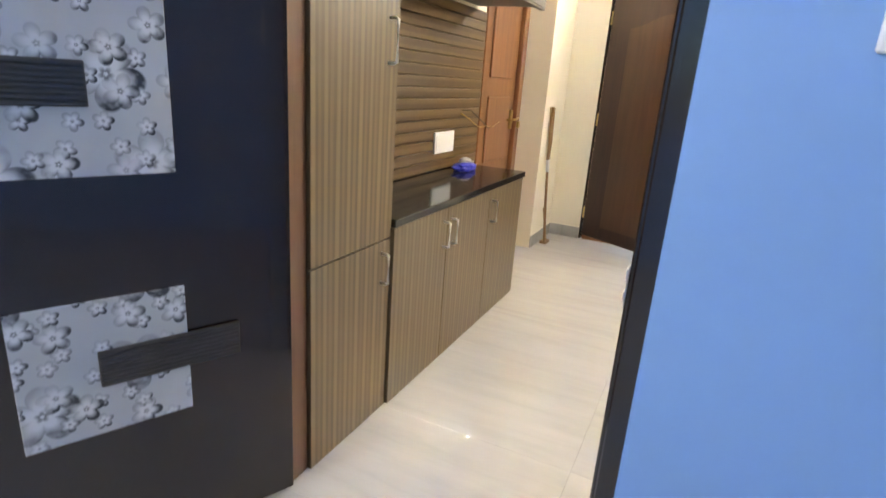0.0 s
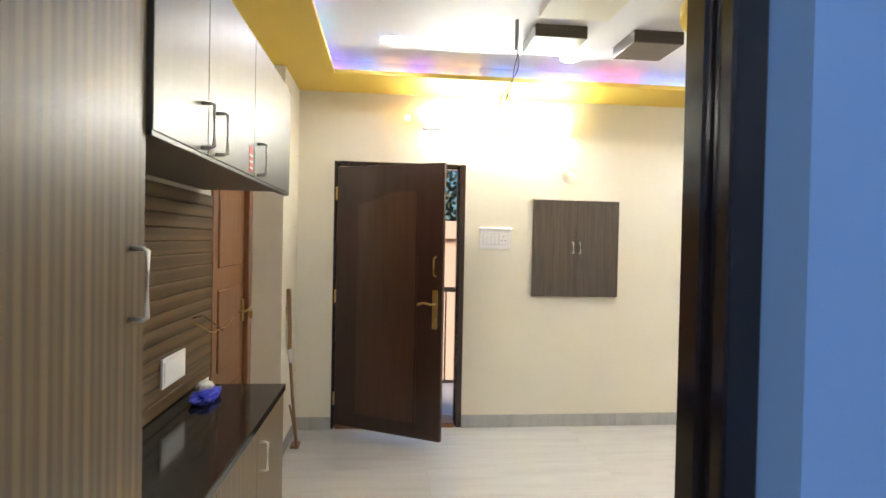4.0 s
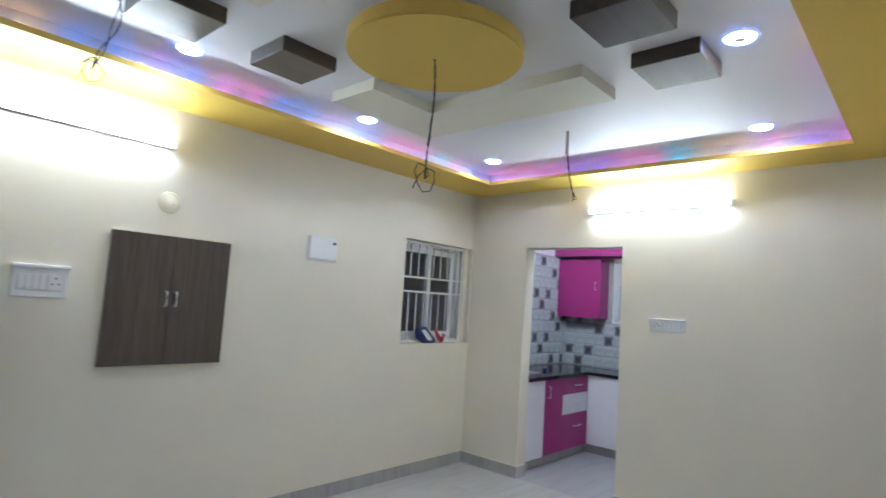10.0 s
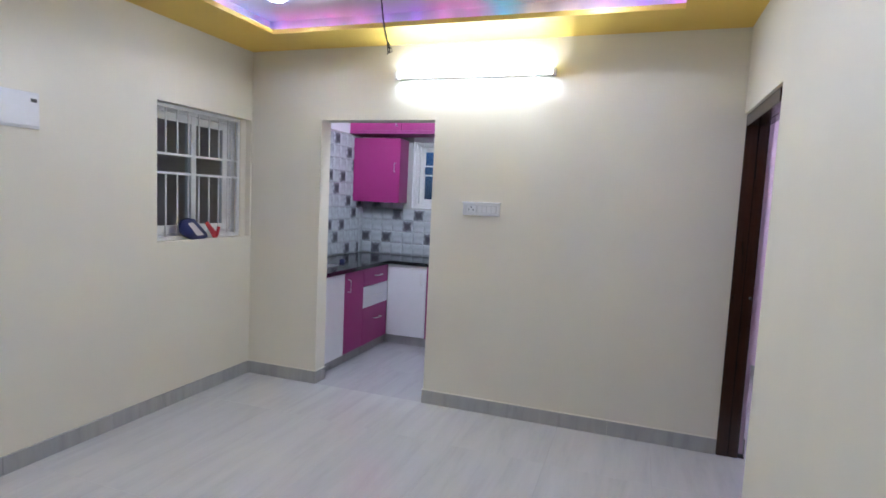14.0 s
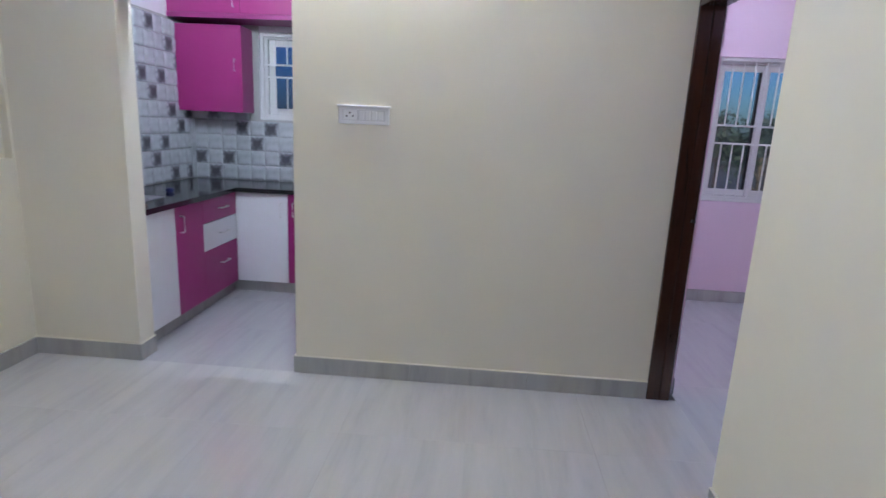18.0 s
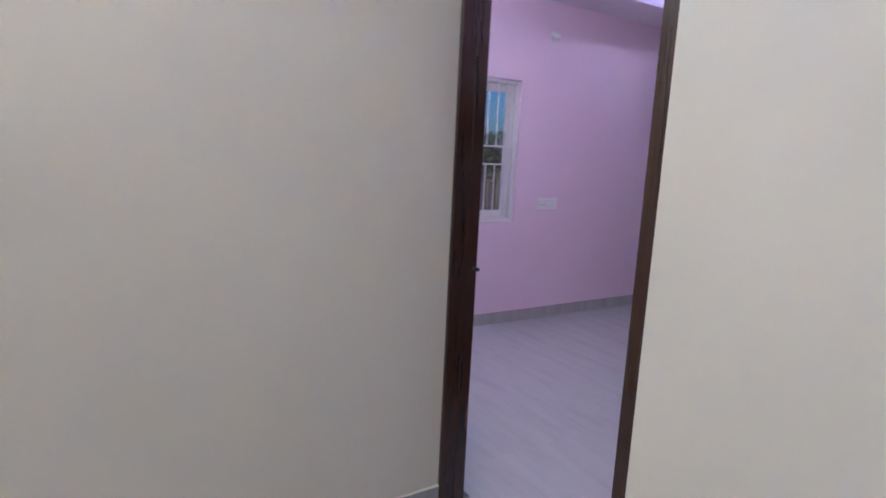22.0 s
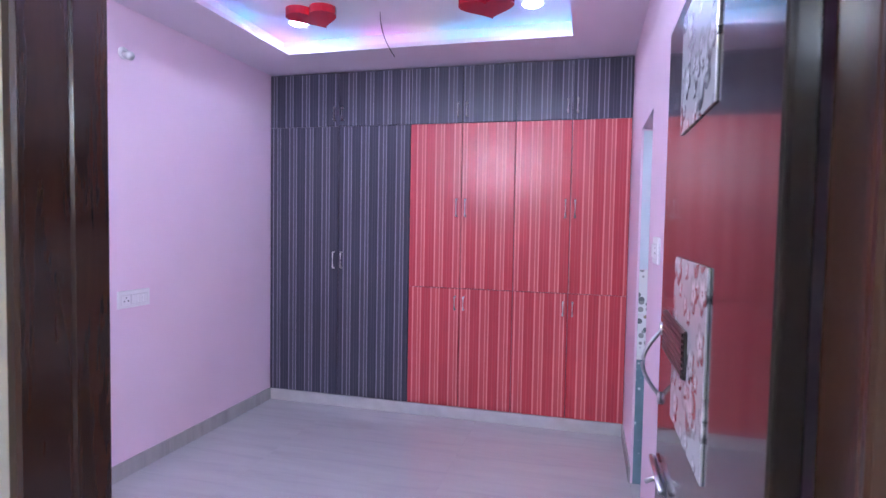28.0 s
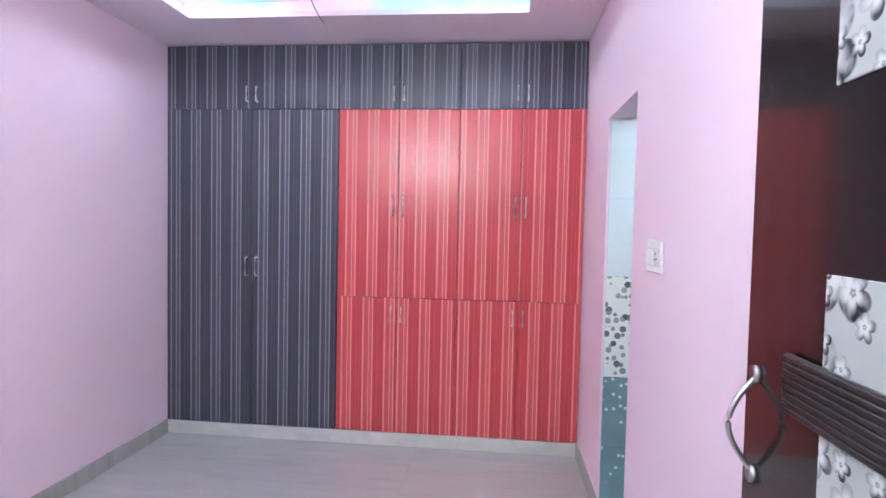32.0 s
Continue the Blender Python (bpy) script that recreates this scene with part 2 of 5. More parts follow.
def flowers(name, base, petal, shade, cell=0.15):
    """Glossy print of five-petalled flowers with soft dark shadows behind them."""
    m, nt, bs = nodes_of(name)
    tc = nt.nodes.new("ShaderNodeTexCoord")
    col = mixc(nt, noise_of(nt, tc.outputs["Object"], 7, 3), tuple(c * 0.78 for c in base), tuple(min(1, c * 1.12) for c in base))
    sp = nt.nodes.new("ShaderNodeSeparateXYZ")
    nt.links.new(tc.outputs["Object"], sp.inputs[0])
    for k, (size, rnd) in enumerate(((0.6, 0.35), (2.1, 0.9), (1.2, 0.65))):
        cb = nt.nodes.new("ShaderNodeCombineXYZ")
        nt.links.new(mathn(nt, "ADD", mathn(nt, "ADD", sp.outputs[0], sp.outputs[1]), 3.37 + 0.41 * k), cb.inputs[0])
        nt.links.new(mathn(nt, "ADD", sp.outputs[2], 0.23 * k), cb.inputs[1])
        vo = nt.nodes.new("ShaderNodeTexVoronoi")
        vo.voronoi_dimensions = "2D"
        sc = size / cell
        vo.inputs["Scale"].default_value, vo.inputs["Randomness"].default_value = sc, rnd
        nt.links.new(cb.outputs[0], vo.inputs["Vector"])
        df = nt.nodes.new("ShaderNodeVectorMath")
        df.operation = "SUBTRACT"
        nt.links.new(cb.outputs[0], df.inputs[0])
        nt.links.new(vo.outputs["Position"], df.inputs[1])
        d2 = nt.nodes.new("ShaderNodeSeparateXYZ")
        nt.links.new(df.outputs[0], d2.inputs[0])
        turn = mathn(nt, "MULTIPLY", vo.outputs["Color"], 6.0)

        def inside(ox, oy, grow):
            x = mathn(nt, "MULTIPLY", mathn(nt, "ADD", d2.outputs[0], ox / sc), sc)
            y = mathn(nt, "MULTIPLY", mathn(nt, "ADD", d2.outputs[1], oy / sc), sc)
            r = mathn(nt, "SQRT", mathn(nt, "ADD", mathn(nt, "MULTIPLY", x, x), mathn(nt, "MULTIPLY", y, y)))
            ang = mathn(nt, "ADD", mathn(nt, "ARCTAN2", y, x), turn)
            pet = mathn(nt, "ABSOLUTE", mathn(nt, "COSINE", mathn(nt, "MULTIPLY", ang, 2.5)))
            edge = mathn(nt, "ADD", mathn(nt, "MULTIPLY", mathn(nt, "POWER", pet, 0.7), 0.15 * grow), 0.17 * grow)
            return mathn(nt, "DIVIDE", r, edge), x, y
        body, x, y = inside(0.0, 0.0, 1.0)
        some = ramp(nt, vo.outputs["Color"], [(0.16, 0.0), (0.20, 1.0)] if k else [(0.0, 1.0), (1.0, 1.0)])
        side = mathn(nt, "SUBTRACT", mathn(nt, "MULTIPLY", x, -1.0), mathn(nt, "MULTIPLY", y, 0.9))
        patch = noise_of(nt, tc.outputs["Object"], 30, 2)
        white = mathn(nt, "MULTIPLY", some, ramp(nt, body, [(0.35, 0.95), (0.9, 0.0)]))
        col = mixc(nt, white, col, petal)
        tip = mathn(nt, "MULTIPLY", ramp(nt, body, [(0.42, 0.0), (0.78, 1.0), (0.92, 1.0), (1.12, 0.0)]), ramp(nt, side, [(-0.14, 0.30), (0.16, 1.0)]))
        tip = mathn(nt, "MULTIPLY", tip, ramp(nt, patch, [(0.35, 0.45), (0.55, 1.0)]))
        col = mixc(nt, mathn(nt, "MULTIPLY", mathn(nt, "MULTIPLY", tip, some), 0.95), col, shade)
        col = mixc(nt, mathn(nt, "MULTIPLY", some, ramp(nt, body, [(0.04, 0.0), (0.08, 0.9), (0.13, 0.7), (0.22, 0.0)])), col, tuple(c * 0.2 for c in petal))
    nt.links.new(col, bs.inputs["Base Color"])
    bs.inputs["Roughness"].default_value = 0.22
    bs.inputs["Coat Weight"].default_value = 0.3
    return m


def pebbles(name):
    m, nt, bs = nodes_of(name)
    v = coords(nt)
    vo = nt.nodes.new("ShaderNodeTexVoronoi")
    vo.inputs["Scale"].default_value, vo.inputs["Randomness"].default_value = 25.0, 0.9
    nt.links.new(v, vo.inputs["Vector"])
    hue = ramp(nt, vo.outputs["Color"], [(0.0, (0.04, 0.06, 0.07)), (0.3, (0.14, 0.16, 0.16)), (0.55, (0.36, 0.38, 0.35)), (0.75, (0.08, 0.10, 0.12)), (1.0, (0.40, 0.34, 0.22))])
    col = mixc(nt, ramp(nt, vo.outputs["Distance"], [(0.40, 0.0), (0.47, 1.0)]), hue, (0.75, 0.78, 0.76))
    nt.links.new(col, bs.inputs["Base Color"])
    bs.inputs["Roughness"].default_value = 0.2
    return m


def droplets(name):
    m, nt, bs = nodes_of(name)
    v = coords(nt)
    vo = nt.nodes.new("ShaderNodeTexVoronoi")
    vo.inputs["Scale"].default_value = 24.0
    nt.links.new(v, vo.inputs["Vector"])
    n = noise_of(nt, v, 5, 4)
    base = mixc(nt, n, (0.10, 0.18, 0.22), (0.24, 0.36, 0.40))
    col = mixc(nt, ramp(nt, vo.outputs["Distance"], [(0.14, 1.0), (0.26, 0.0)]), base, (0.62, 0.72, 0.75))
    nt.links.new(col, bs.inputs["Base Color"])
    bs.inputs["Roughness"].default_value = 0.15
    return m


CREAM = paint("cream_plaster", (0.775, 0.73, 0.605))
YELLOW = paint("mustard_plaster", (0.76, 0.52, 0.09))
WHITE = paint("white_ceiling_paint", (0.84, 0.84, 0.86))
CREAMBEAM = paint("cream_gypsum", (0.80, 0.77, 0.64))
BLUE = paint("blue_plaster", (0.19, 0.37, 0.66))
PINK = paint("pink_plaster", (0.80, 0.625, 0.735))
PINKCEIL = paint("lavender_ceiling_paint", (0.80, 0.73, 0.81))
OUTWALL = paint("outer_plaster", (0.66, 0.56, 0.50), 0.8)
FLOOR = stone_floor("grey_vitrified_tile", (0.44, 0.437, 0.433), (0.53, 0.526, 0.518), 0, 0.035)
FLOORP = stone_floor("grey_vitrified_tile_bedroom", (0.395, 0.395, 0.405), (0.465, 0.463, 0.467), 0, 0.04)
SKIRT = stone_floor("grey_skirting_tile", (0.32, 0.32, 0.31), (0.44, 0.435, 0.42), 2, 0.2)
GROUT = plain("grout", (0.42, 0.42, 0.40), 0.8)
PLINTH = plain("pale_marble", (0.60, 0.60, 0.58), 0.2, var=0.12, scale=9)
DARKWOOD = wood("dark_teak", (0.022, 0.009, 0.006), (0.055, 0.020, 0.012), 2, 0.22, coat=0.5)
DOORWOOD = wood("moulded_door_wood", (0.022, 0.007, 0.005), (0.046, 0.015, 0.009), 2, 0.34, coat=0.22)
DOORPANEL = wood("moulded_door_panel_wood", (0.050, 0.021, 0.011), (0.080, 0.035, 0.019), 2, 0.34, coat=0.3)
FRAMEWOOD = wood("brown_polished_frame", (0.034, 0.013, 0.007), (0.062, 0.023, 0.012), 2, 0.24, coat=0.3)
BLACKWOOD = wood("black_polished_frame", (0.007, 0.005, 0.005), (0.017, 0.012, 0.011), 2, 0.16, coat=0.6)
TEAK = wood("orange_teak", (0.17, 0.065, 0.026), (0.30, 0.13, 0.055), 2, 0.3, coat=0.3)
BLACKLAM = wood("black_brown_laminate", (0.007, 0.006, 0.0065), (0.024, 0.012, 0.010), 0, 0.16, coat=0.42, bump=0.015, coat_rough=0.05)
BLOCK = plain("dark_metallic_laminate", (0.10, 0.093, 0.09), 0.30, 0.9, 0.12, 30)
WALNUT = wood("walnut_laminate", (0.04, 0.028, 0.02), (0.09, 0.065, 0.045), 0, 0.3, coat=0.2)
BROOMWOOD = wood("broom_stick", (0.16, 0.08, 0.03), (0.32, 0.18, 0.08), 2, 0.5, coat=0)
POSTBROWN = wood("lit_post_brown", (0.105, 0.046, 0.024), (0.155, 0.070, 0.038), 2, 0.35, coat=0.1)
TVLAM = striped("brown_ribbed_laminate", (0.098, 0.063, 0.031), (0.200, 0.140, 0.074), 1, 0.118, [(0.05, 0.14, 0.8), (0.30, 0.38, 0.45), (0.55, 0.66, 0.85), (0.82, 0.88, 0.4)], 0.42, 0.05)
TVUP = wood("glossy_dark_laminate", (0.062, 0.055, 0.045), (0.085, 0.076, 0.061), 2, 0.45, coat=0.36, coat_rough=0.34)
TVBASE = striped("brown_cabinet_laminate", (0.102, 0.069, 0.037), (0.180, 0.129, 0.071), 1, 0.118, [(0.05, 0.14, 0.8), (0.30, 0.38, 0.45), (0.55, 0.66, 0.85), (0.82, 0.88, 0.4)], 0.36, 0.05)
TVBACK = striped("brown_wave_panel", (0.085, 0.048, 0.020), (0.165, 0.105, 0.050), 2, 0.062, [(0.2, 0.5, 0.8)], 0.4, 0.15)
PANLAM = wood("dark_grained_laminate", (0.055, 0.041, 0.032), (0.125, 0.097, 0.078), 2, 0.34, 9.0, 0.1, 26.0, 0.1)
CHAR = striped("charcoal_striped_laminate", (0.046, 0.046, 0.066), (0.31, 0.305, 0.37), 0, 0.152,
               [(0.05, 0.085, 0.95), (0.10, 0.20, 0.18), (0.225, 0.26, 0.95), (0.275, 0.455, 0.10), (0.475, 0.525, 0.9), (0.68, 0.70, 0.12), (0.82, 0.84, 0.2)], 0.30, 0.012, True)
RED = striped("red_striped_laminate", (0.52, 0.05, 0.062), (0.84, 0.34, 0.32), 0, 0.152,
              [(0.05, 0.10, 0.95), (0.115, 0.20, 0.25), (0.225, 0.26, 0.95), (0.275, 0.455, 0.16), (0.475, 0.545, 0.9), (0.68, 0.70, 0.12), (0.82, 0.84, 0.2)], 0.30, 0.012, True)
GRANITE = plain("black_granite", (0.018, 0.019, 0.02), 0.1, var=0.4, scale=160)
CHROME = plain("brushed_chrome", (0.80, 0.80, 0.78), 0.36, 1.0, 0.05)
BRASS = plain("antique_brass", (0.55, 0.40, 0.16), 0.3, 1.0, 0.15)
STEEL = plain("steel", (0.55, 0.56, 0.58), 0.28, 1.0, 0.08)
PLASTIC = plain("white_plastic", (0.80, 0.80, 0.80), 0.35, 0, 0.02)
SOCKET = plain("grey_plastic", (0.66, 0.66, 0.66), 0.4, 0, 0.03)
UPVC = plain("white_painted_grille", (0.72, 0.72, 0.70), 0.45, 0, 0.05)
DARKGLASS = glass("window_glass", (0.78, 0.85, 0.92))
BLUEGLASS = glass("blue_tinted_glass", (0.17, 0.22, 0.37))
MAGENTA = plain("magenta_laminate", (0.33, 0.022, 0.165), 0.38, 0, 0.04, 12, coat=0.05)
MAGDARK = plain("magenta_edge", (0.30, 0.03, 0.17), 0.4, 0, 0.05)
WHITELAM = plain("white_laminate", (0.78, 0.78, 0.80), 0.3, 0, 0.02, 12, coat=0.2)
TILEW = plain("white_glazed_tile", (0.55, 0.58, 0.605), 0.16, 0, 0.25, 9)


def motif_tile(name):
    """White glazed tile with a dark cup-like picture in its middle."""
    m, nt, bs = nodes_of(name)
    tc = nt.nodes.new("ShaderNodeTexCoord")
    n = noise_of(nt, tc.outputs["Object"], 45, 3)
    sp = nt.nodes.new("ShaderNodeSeparateXYZ")
    nt.links.new(tc.outputs["Object"], sp.inputs[0])
    far = mathn(nt, "MAXIMUM", mathn(nt, "ABSOLUTE", sp.outputs[0]), mathn(nt, "ABSOLUTE", sp.outputs[1]))
    r = mathn(nt, "ADD", far, mathn(nt, "MULTIPLY", mathn(nt, "SUBTRACT", n, 0.5), 0.055))
    f = ramp(nt, mathn(nt, "MULTIPLY", r, 14.0), [(0.36, 1.0), (0.62, 0.8), (0.80, 0.35), (0.92, 0.10)])
    nt.links.new(mixc(nt, f, (0.53, 0.555, 0.59), (0.085, 0.082, 0.095)), bs.inputs["Base Color"])
    bs.inputs["Roughness"].default_value = 0.14
    return m


TILED = motif_tile("dark_picture_tile")
WIRE = plain("dark_wire", (0.03, 0.028, 0.026), 0.5, 0, 0.1)
PIPE = plain("conduit_grey", (0.30, 0.29, 0.30), 0.5)
BLUEPLAS = plain("blue_plastic", (0.012, 0.03, 0.50), 0.3)
NAVYPLAS = plain("navy_plastic", (0.015, 0.025, 0.12), 0.35)
REDPLAS = plain("red_plastic", (0.60, 0.05, 0.06), 0.35)
REDGLOSS = plain("glossy_red", (0.55, 0.01, 0.03), 0.18, coat=0.5)
STICKER = plain("red_sticker", (0.62, 0.08, 0.08), 0.5)
PALE = plain("pale_paper", (0.72, 0.70, 0.68), 0.6)
FLOWER = flowers("flower_print_acrylic", (0.44, 0.455, 0.47), (0.60, 0.615, 0.63), (0.022, 0.026, 0.03))
PEBBLE = pebbles("pebble_print_tile")
DROPS = droplets("water_drop_print_tile")
BATHWHITE = plain("pale_bath_tile", (0.66, 0.74, 0.78), 0.2, 0, 0.03)
TUBE = glow("tube_glow", (0.84, 0.94, 1.0), TUBE_W)
FILLB = glow("blue_room_fill_glow", (0.88, 0.93, 1.0), TUBE_W * 1.6)
TUBEP = glow("bedroom_tube_glow", (0.88, 0.93, 1.0), TUBE_W * 1.1)
FILLK = glow("kitchen_fill_glow", (0.80, 0.90, 1.0), TUBE_W * 1.7)
BATHFILL = glow("bath_fill_glow", (0.85, 0.95, 1.0), 14.0)
SPOT = glow("spot_glow", (0.92, 0.95, 1.0), SPOT_W)
SPOTP = glow("bedroom_spot_glow", (0.92, 0.95, 1.0), SPOT_W * 0.67)
RING = glow("spot_ring_glow", (0.22, 0.35, 1.0), SPOT_W * 0.16)
ORANGE = glow("small_bulb_glow", (1.0, 0.42, 0.06), 9.0)
LED_HUES = (("violet", (0.35, 0.10, 1.0), 1.0), ("pink", (1.0, 0.18, 0.75), 1.0), ("blue", (0.03, 0.22, 1.0), 1.0), ("cyan", (0.0, 0.65, 1.0), 1.0), ("warm", (1.0, 0.62, 0.36), 0.8))
STRIPS = [glow("led_" + n, c, STRIP_W * k) for n, c, k in LED_HUES]
STRIPSP = [glow("bedroom_led_" + n, c, STRIP_W * k * 0.67) for n, c, k in LED_HUES]
GROUND = plain("dry_ground", (0.11, 0.10, 0.085), 0.9, 0, 0.3, 0.6)
LEAF = plain("leaf_green", (0.03, 0.05, 0.022), 0.6, 0, 0.4, 3)
BARK = plain("bark", (0.10, 0.075, 0.05), 0.9, 0, 0.3, 6)
BRICKRED = paint("terracotta_plaster", (0.70, 0.50, 0.41), 0.8)
LANDING = stone_floor("landing_tile", (0.46, 0.48, 0.56), (0.60, 0.62, 0.68), 1, 0.12)
RAIL = plain("dark_rail_iron", (0.03, 0.028, 0.027), 0.5, 0.4)

# ---- builders ----
def bm_box(bm, x0, x1, y0, y1, z0, z1, bevel=0.0, seg=1):
    vs = [bm.verts.new((x, y, z)) for x in (x0, x1) for y in (y0, y1) for z in (z0, z1)]
    fs = [bm.faces.new([vs[i] for i in q]) for q in ((0, 1, 3, 2), (4, 6, 7, 5), (0, 4, 5, 1), (2, 3, 7, 6), (0, 2, 6, 4), (1, 5, 7, 3))]
    if bevel:
        es = list({e for f in fs for e in f.edges})
        bmesh.ops.bevel(bm, geom=es, offset=bevel, segments=seg, affect="EDGES", profile=0.7)
    return vs


def box_bm(x0, x1, y0, y1, z0, z1, bevel=0.0, seg=1):
    bm = bmesh.new()
    bm_box(bm, x0, x1, y0, y1, z0, z1, bevel, seg)
    return bm


def cyl_bm(p, q, r, n=12, r2=None):
    bm = bmesh.new()
    add_cyl(bm, p, q, r, n, r2)
    return bm


def add_cyl(bm, p, q, r, n=12, r2=None):
    p, q = Vector(p), Vector(q)
    d = q - p
    m = Matrix.Translation((p + q) / 2) @ d.to_track_quat("Z", "Y").to_matrix().to_4x4()
    bmesh.ops.create_cone(bm, cap_ends=True, segments=n, radius1=r, radius2=r if r2 is None else r2, depth=d.length, matrix=m)


def tube_bm(points, r, n=8, bm=None):
    """A round bar along a line of points."""
    bm = bm or bmesh.new()
    pts = [Vector(p) for p in points]
    rings = []
    for i, p in enumerate(pts):
        d = (pts[min(i + 1, len(pts) - 1)] - pts[max(i - 1, 0)]).normalized()
        qn = d.to_track_quat("Z", "Y")
        rings.append([bm.verts.new(p + qn @ Vector((r * math.cos(2 * math.pi * k / n), r * math.sin(2 * math.pi * k / n), 0))) for k in range(n)])
    for a, b in zip(rings, rings[1:]):
        for k in range(n):
            bm.faces.new((a[k], a[(k + 1) % n], b[(k + 1) % n], b[k]))
    bm.faces.new(list(reversed(rings[0])))
    bm.faces.new(rings[-1])
    return bm


def disc_bm(c, r, z0, z1, n=64, bevel=0.0):
    bm = bmesh.new()
    add_cyl(bm, (c[0], c[1], z0), (c[0], c[1], z1), r, n)
    if bevel:
        es = [e for e in bm.edges if abs(e.verts[0].co.z - e.verts[1].co.z) < 1e-5 and len(e.link_faces) == 2 and any(len(f.verts) > 4 for f in e.link_faces)]
        bmesh.ops.bevel(bm, geom=es, offset=bevel, segments=2, affect="EDGES")
    return bm


def prism_bm(outline, lo, hi, axis=2):
    """An outline (u, v) drawn out along the axis from lo to hi."""
    def place(u, v, w):
        return (w, u, v) if axis == 0 else ((u, w, v) if axis == 1 else (u, v, w))
    bm = bmesh.new()
    a = [bm.verts.new(place(u, v, lo)) for u, v in outline]
    b = [bm.verts.new(place(u, v, hi)) for u, v in outline]
    bm.faces.new(a)
    bm.faces.new(list(reversed(b)))
    for i in range(len(a)):
        j = (i + 1) % len(a)
        bm.faces.new((a[i], b[i], b[j], a[j]))
    return bm


def finish(name, bm, mat, smooth=False):
    bmesh.ops.recalc_face_normals(bm, faces=bm.faces)
    me = bpy.data.meshes.new(name)
    bm.to_mesh(me)
    bm.free()
    me.materials.append(mat)
    if smooth:
        for p in me.polygons:
            p.use_smooth = True
    return me


def origin_of(ob):
    o = Vector((0, 0, 0))
    while ob:
        o = o + ob.location
        ob = ob.parent
    return o


def part(name, bm, mat, parent, label="", smooth=False):
    """A mesh given in world coordinates, linked under a thing or a part."""
    o = origin_of(parent)
    bmesh.ops.translate(bm, verts=bm.verts, vec=-o)
    ob = new(name, finish(name, bm, mat, smooth))
    ob.parent = parent
    return tagged(ob, label)


def thing(name, at, label, category, group=""):
    ob = new(name)
    ob.empty_display_size = 0.1
    ob.location = at
    return tagged(ob, label, category, group)


def solid(name, bm, mat, label, category="", group="", kind="", smooth=False):
    ob = new(name, finish(name, bm, mat, smooth))
    return tagged(ob, label, category, group, kind)


def struct(name, bm, mat, label, category):
    return solid(name, bm, mat, label, category, kind="structure")


def wall(name, axis, lo, hi, a0, a1, z0, z1, holes, mat, label):
    """A wall from lo to hi thick on the axis (0: x, 1: y), from a0 to a1 along the other, with holes (a, b, z0, z1) through it."""
    bm = bmesh.new()
    def blk(a, b, c, d):
        if b - a < 1e-4 or d - c < 1e-4:
            return
        if axis == 0:
            bm_box(bm, lo, hi, a, b, c, d)
        else:
            bm_box(bm, a, b, lo, hi, c, d)
    cuts = sorted({a0, a1, *[h[0] for h in holes], *[h[1] for h in holes]})
    for a, b in zip(cuts, cuts[1:]):
        if a < a0 or b > a1:
            continue
        inside = sorted([h for h in holes if h[0] <= a + 1e-6 and h[1] >= b - 1e-6], key=lambda h: h[2])
        z = z0
        for h in inside:
            blk(a, b, z, h[2])
            z = h[3]
        blk(a, b, z, z1)
    bmesh.ops.remove_doubles(bm, verts=bm.verts, dist=1e-5)
    dead = [f for f in bm.faces if len(f.verts) < 3]
    seen, twin = {}, []
    for f in bm.faces:
        k = tuple(round(v, 4) for v in f.calc_center_median())
        if k in seen:
            twin += [f, seen[k]]
        seen[k] = f
    bmesh.ops.delete(bm, geom=list(set(twin + dead)), context="FACES")
    return struct(name, bm, mat, label, "wall")


def d_handle(parent, at, length, out, axis=2, r=0.005, mat=None):
    """A bow handle: a bar on two short posts. out: the way it stands off the face."""
    o, p = Vector(out), Vector(at)
    d = Vector([1 if i == axis else 0 for i in range(3)]) * (length / 2)
    pts = [p - d, p - d + o * 0.7, p - d * 0.94 + o, p + d * 0.94 + o, p + d + o * 0.7, p + d]
    return part("handle", tube_bm(pts, r, 8), mat or CHROME, parent, "", True)


# ---- structure: hall ----
def tiles(name_floor, x0, x1, y0, y1, tx, ty, mat, label, ox=0.0, oy=0.0):
    """A floor bed with tiles laid on it as pieces."""
    base = struct(name_floor, box_bm(x0, x1, y0, y1, -0.12, -0.010), GROUT, label, "floor")
    made = {}
    nx0, nx1 = math.floor((x0 - ox) / tx), math.ceil((x1 - ox) / tx)
    ny0, ny1 = math.floor((y0 - oy) / ty), math.ceil((y1 - oy) / ty)
    g = 0.0004
    for i in range(nx0, nx1):
        for j in range(ny0, ny1):
            a, b = max(x0, ox + i * tx) + g, min(x1, ox + (i + 1) * tx) - g
            c, d = max(y0, oy + j * ty) + g, min(y1, oy + (j + 1) * ty) - g
            if b - a < 0.02 or d - c < 0.02:
                continue
            key = (round(b - a, 3), round(d - c, 3))
            if key not in made:
                made[key] = finish("tile", box_bm(-(b - a) / 2, (b - a) / 2, -(d - c) / 2, (d - c) / 2, -0.010, 0.0), mat)
            t = new("tile", made[key])
            t.parent = base
            t.location = ((a + b) / 2, (c + d) / 2, 0)
    return base


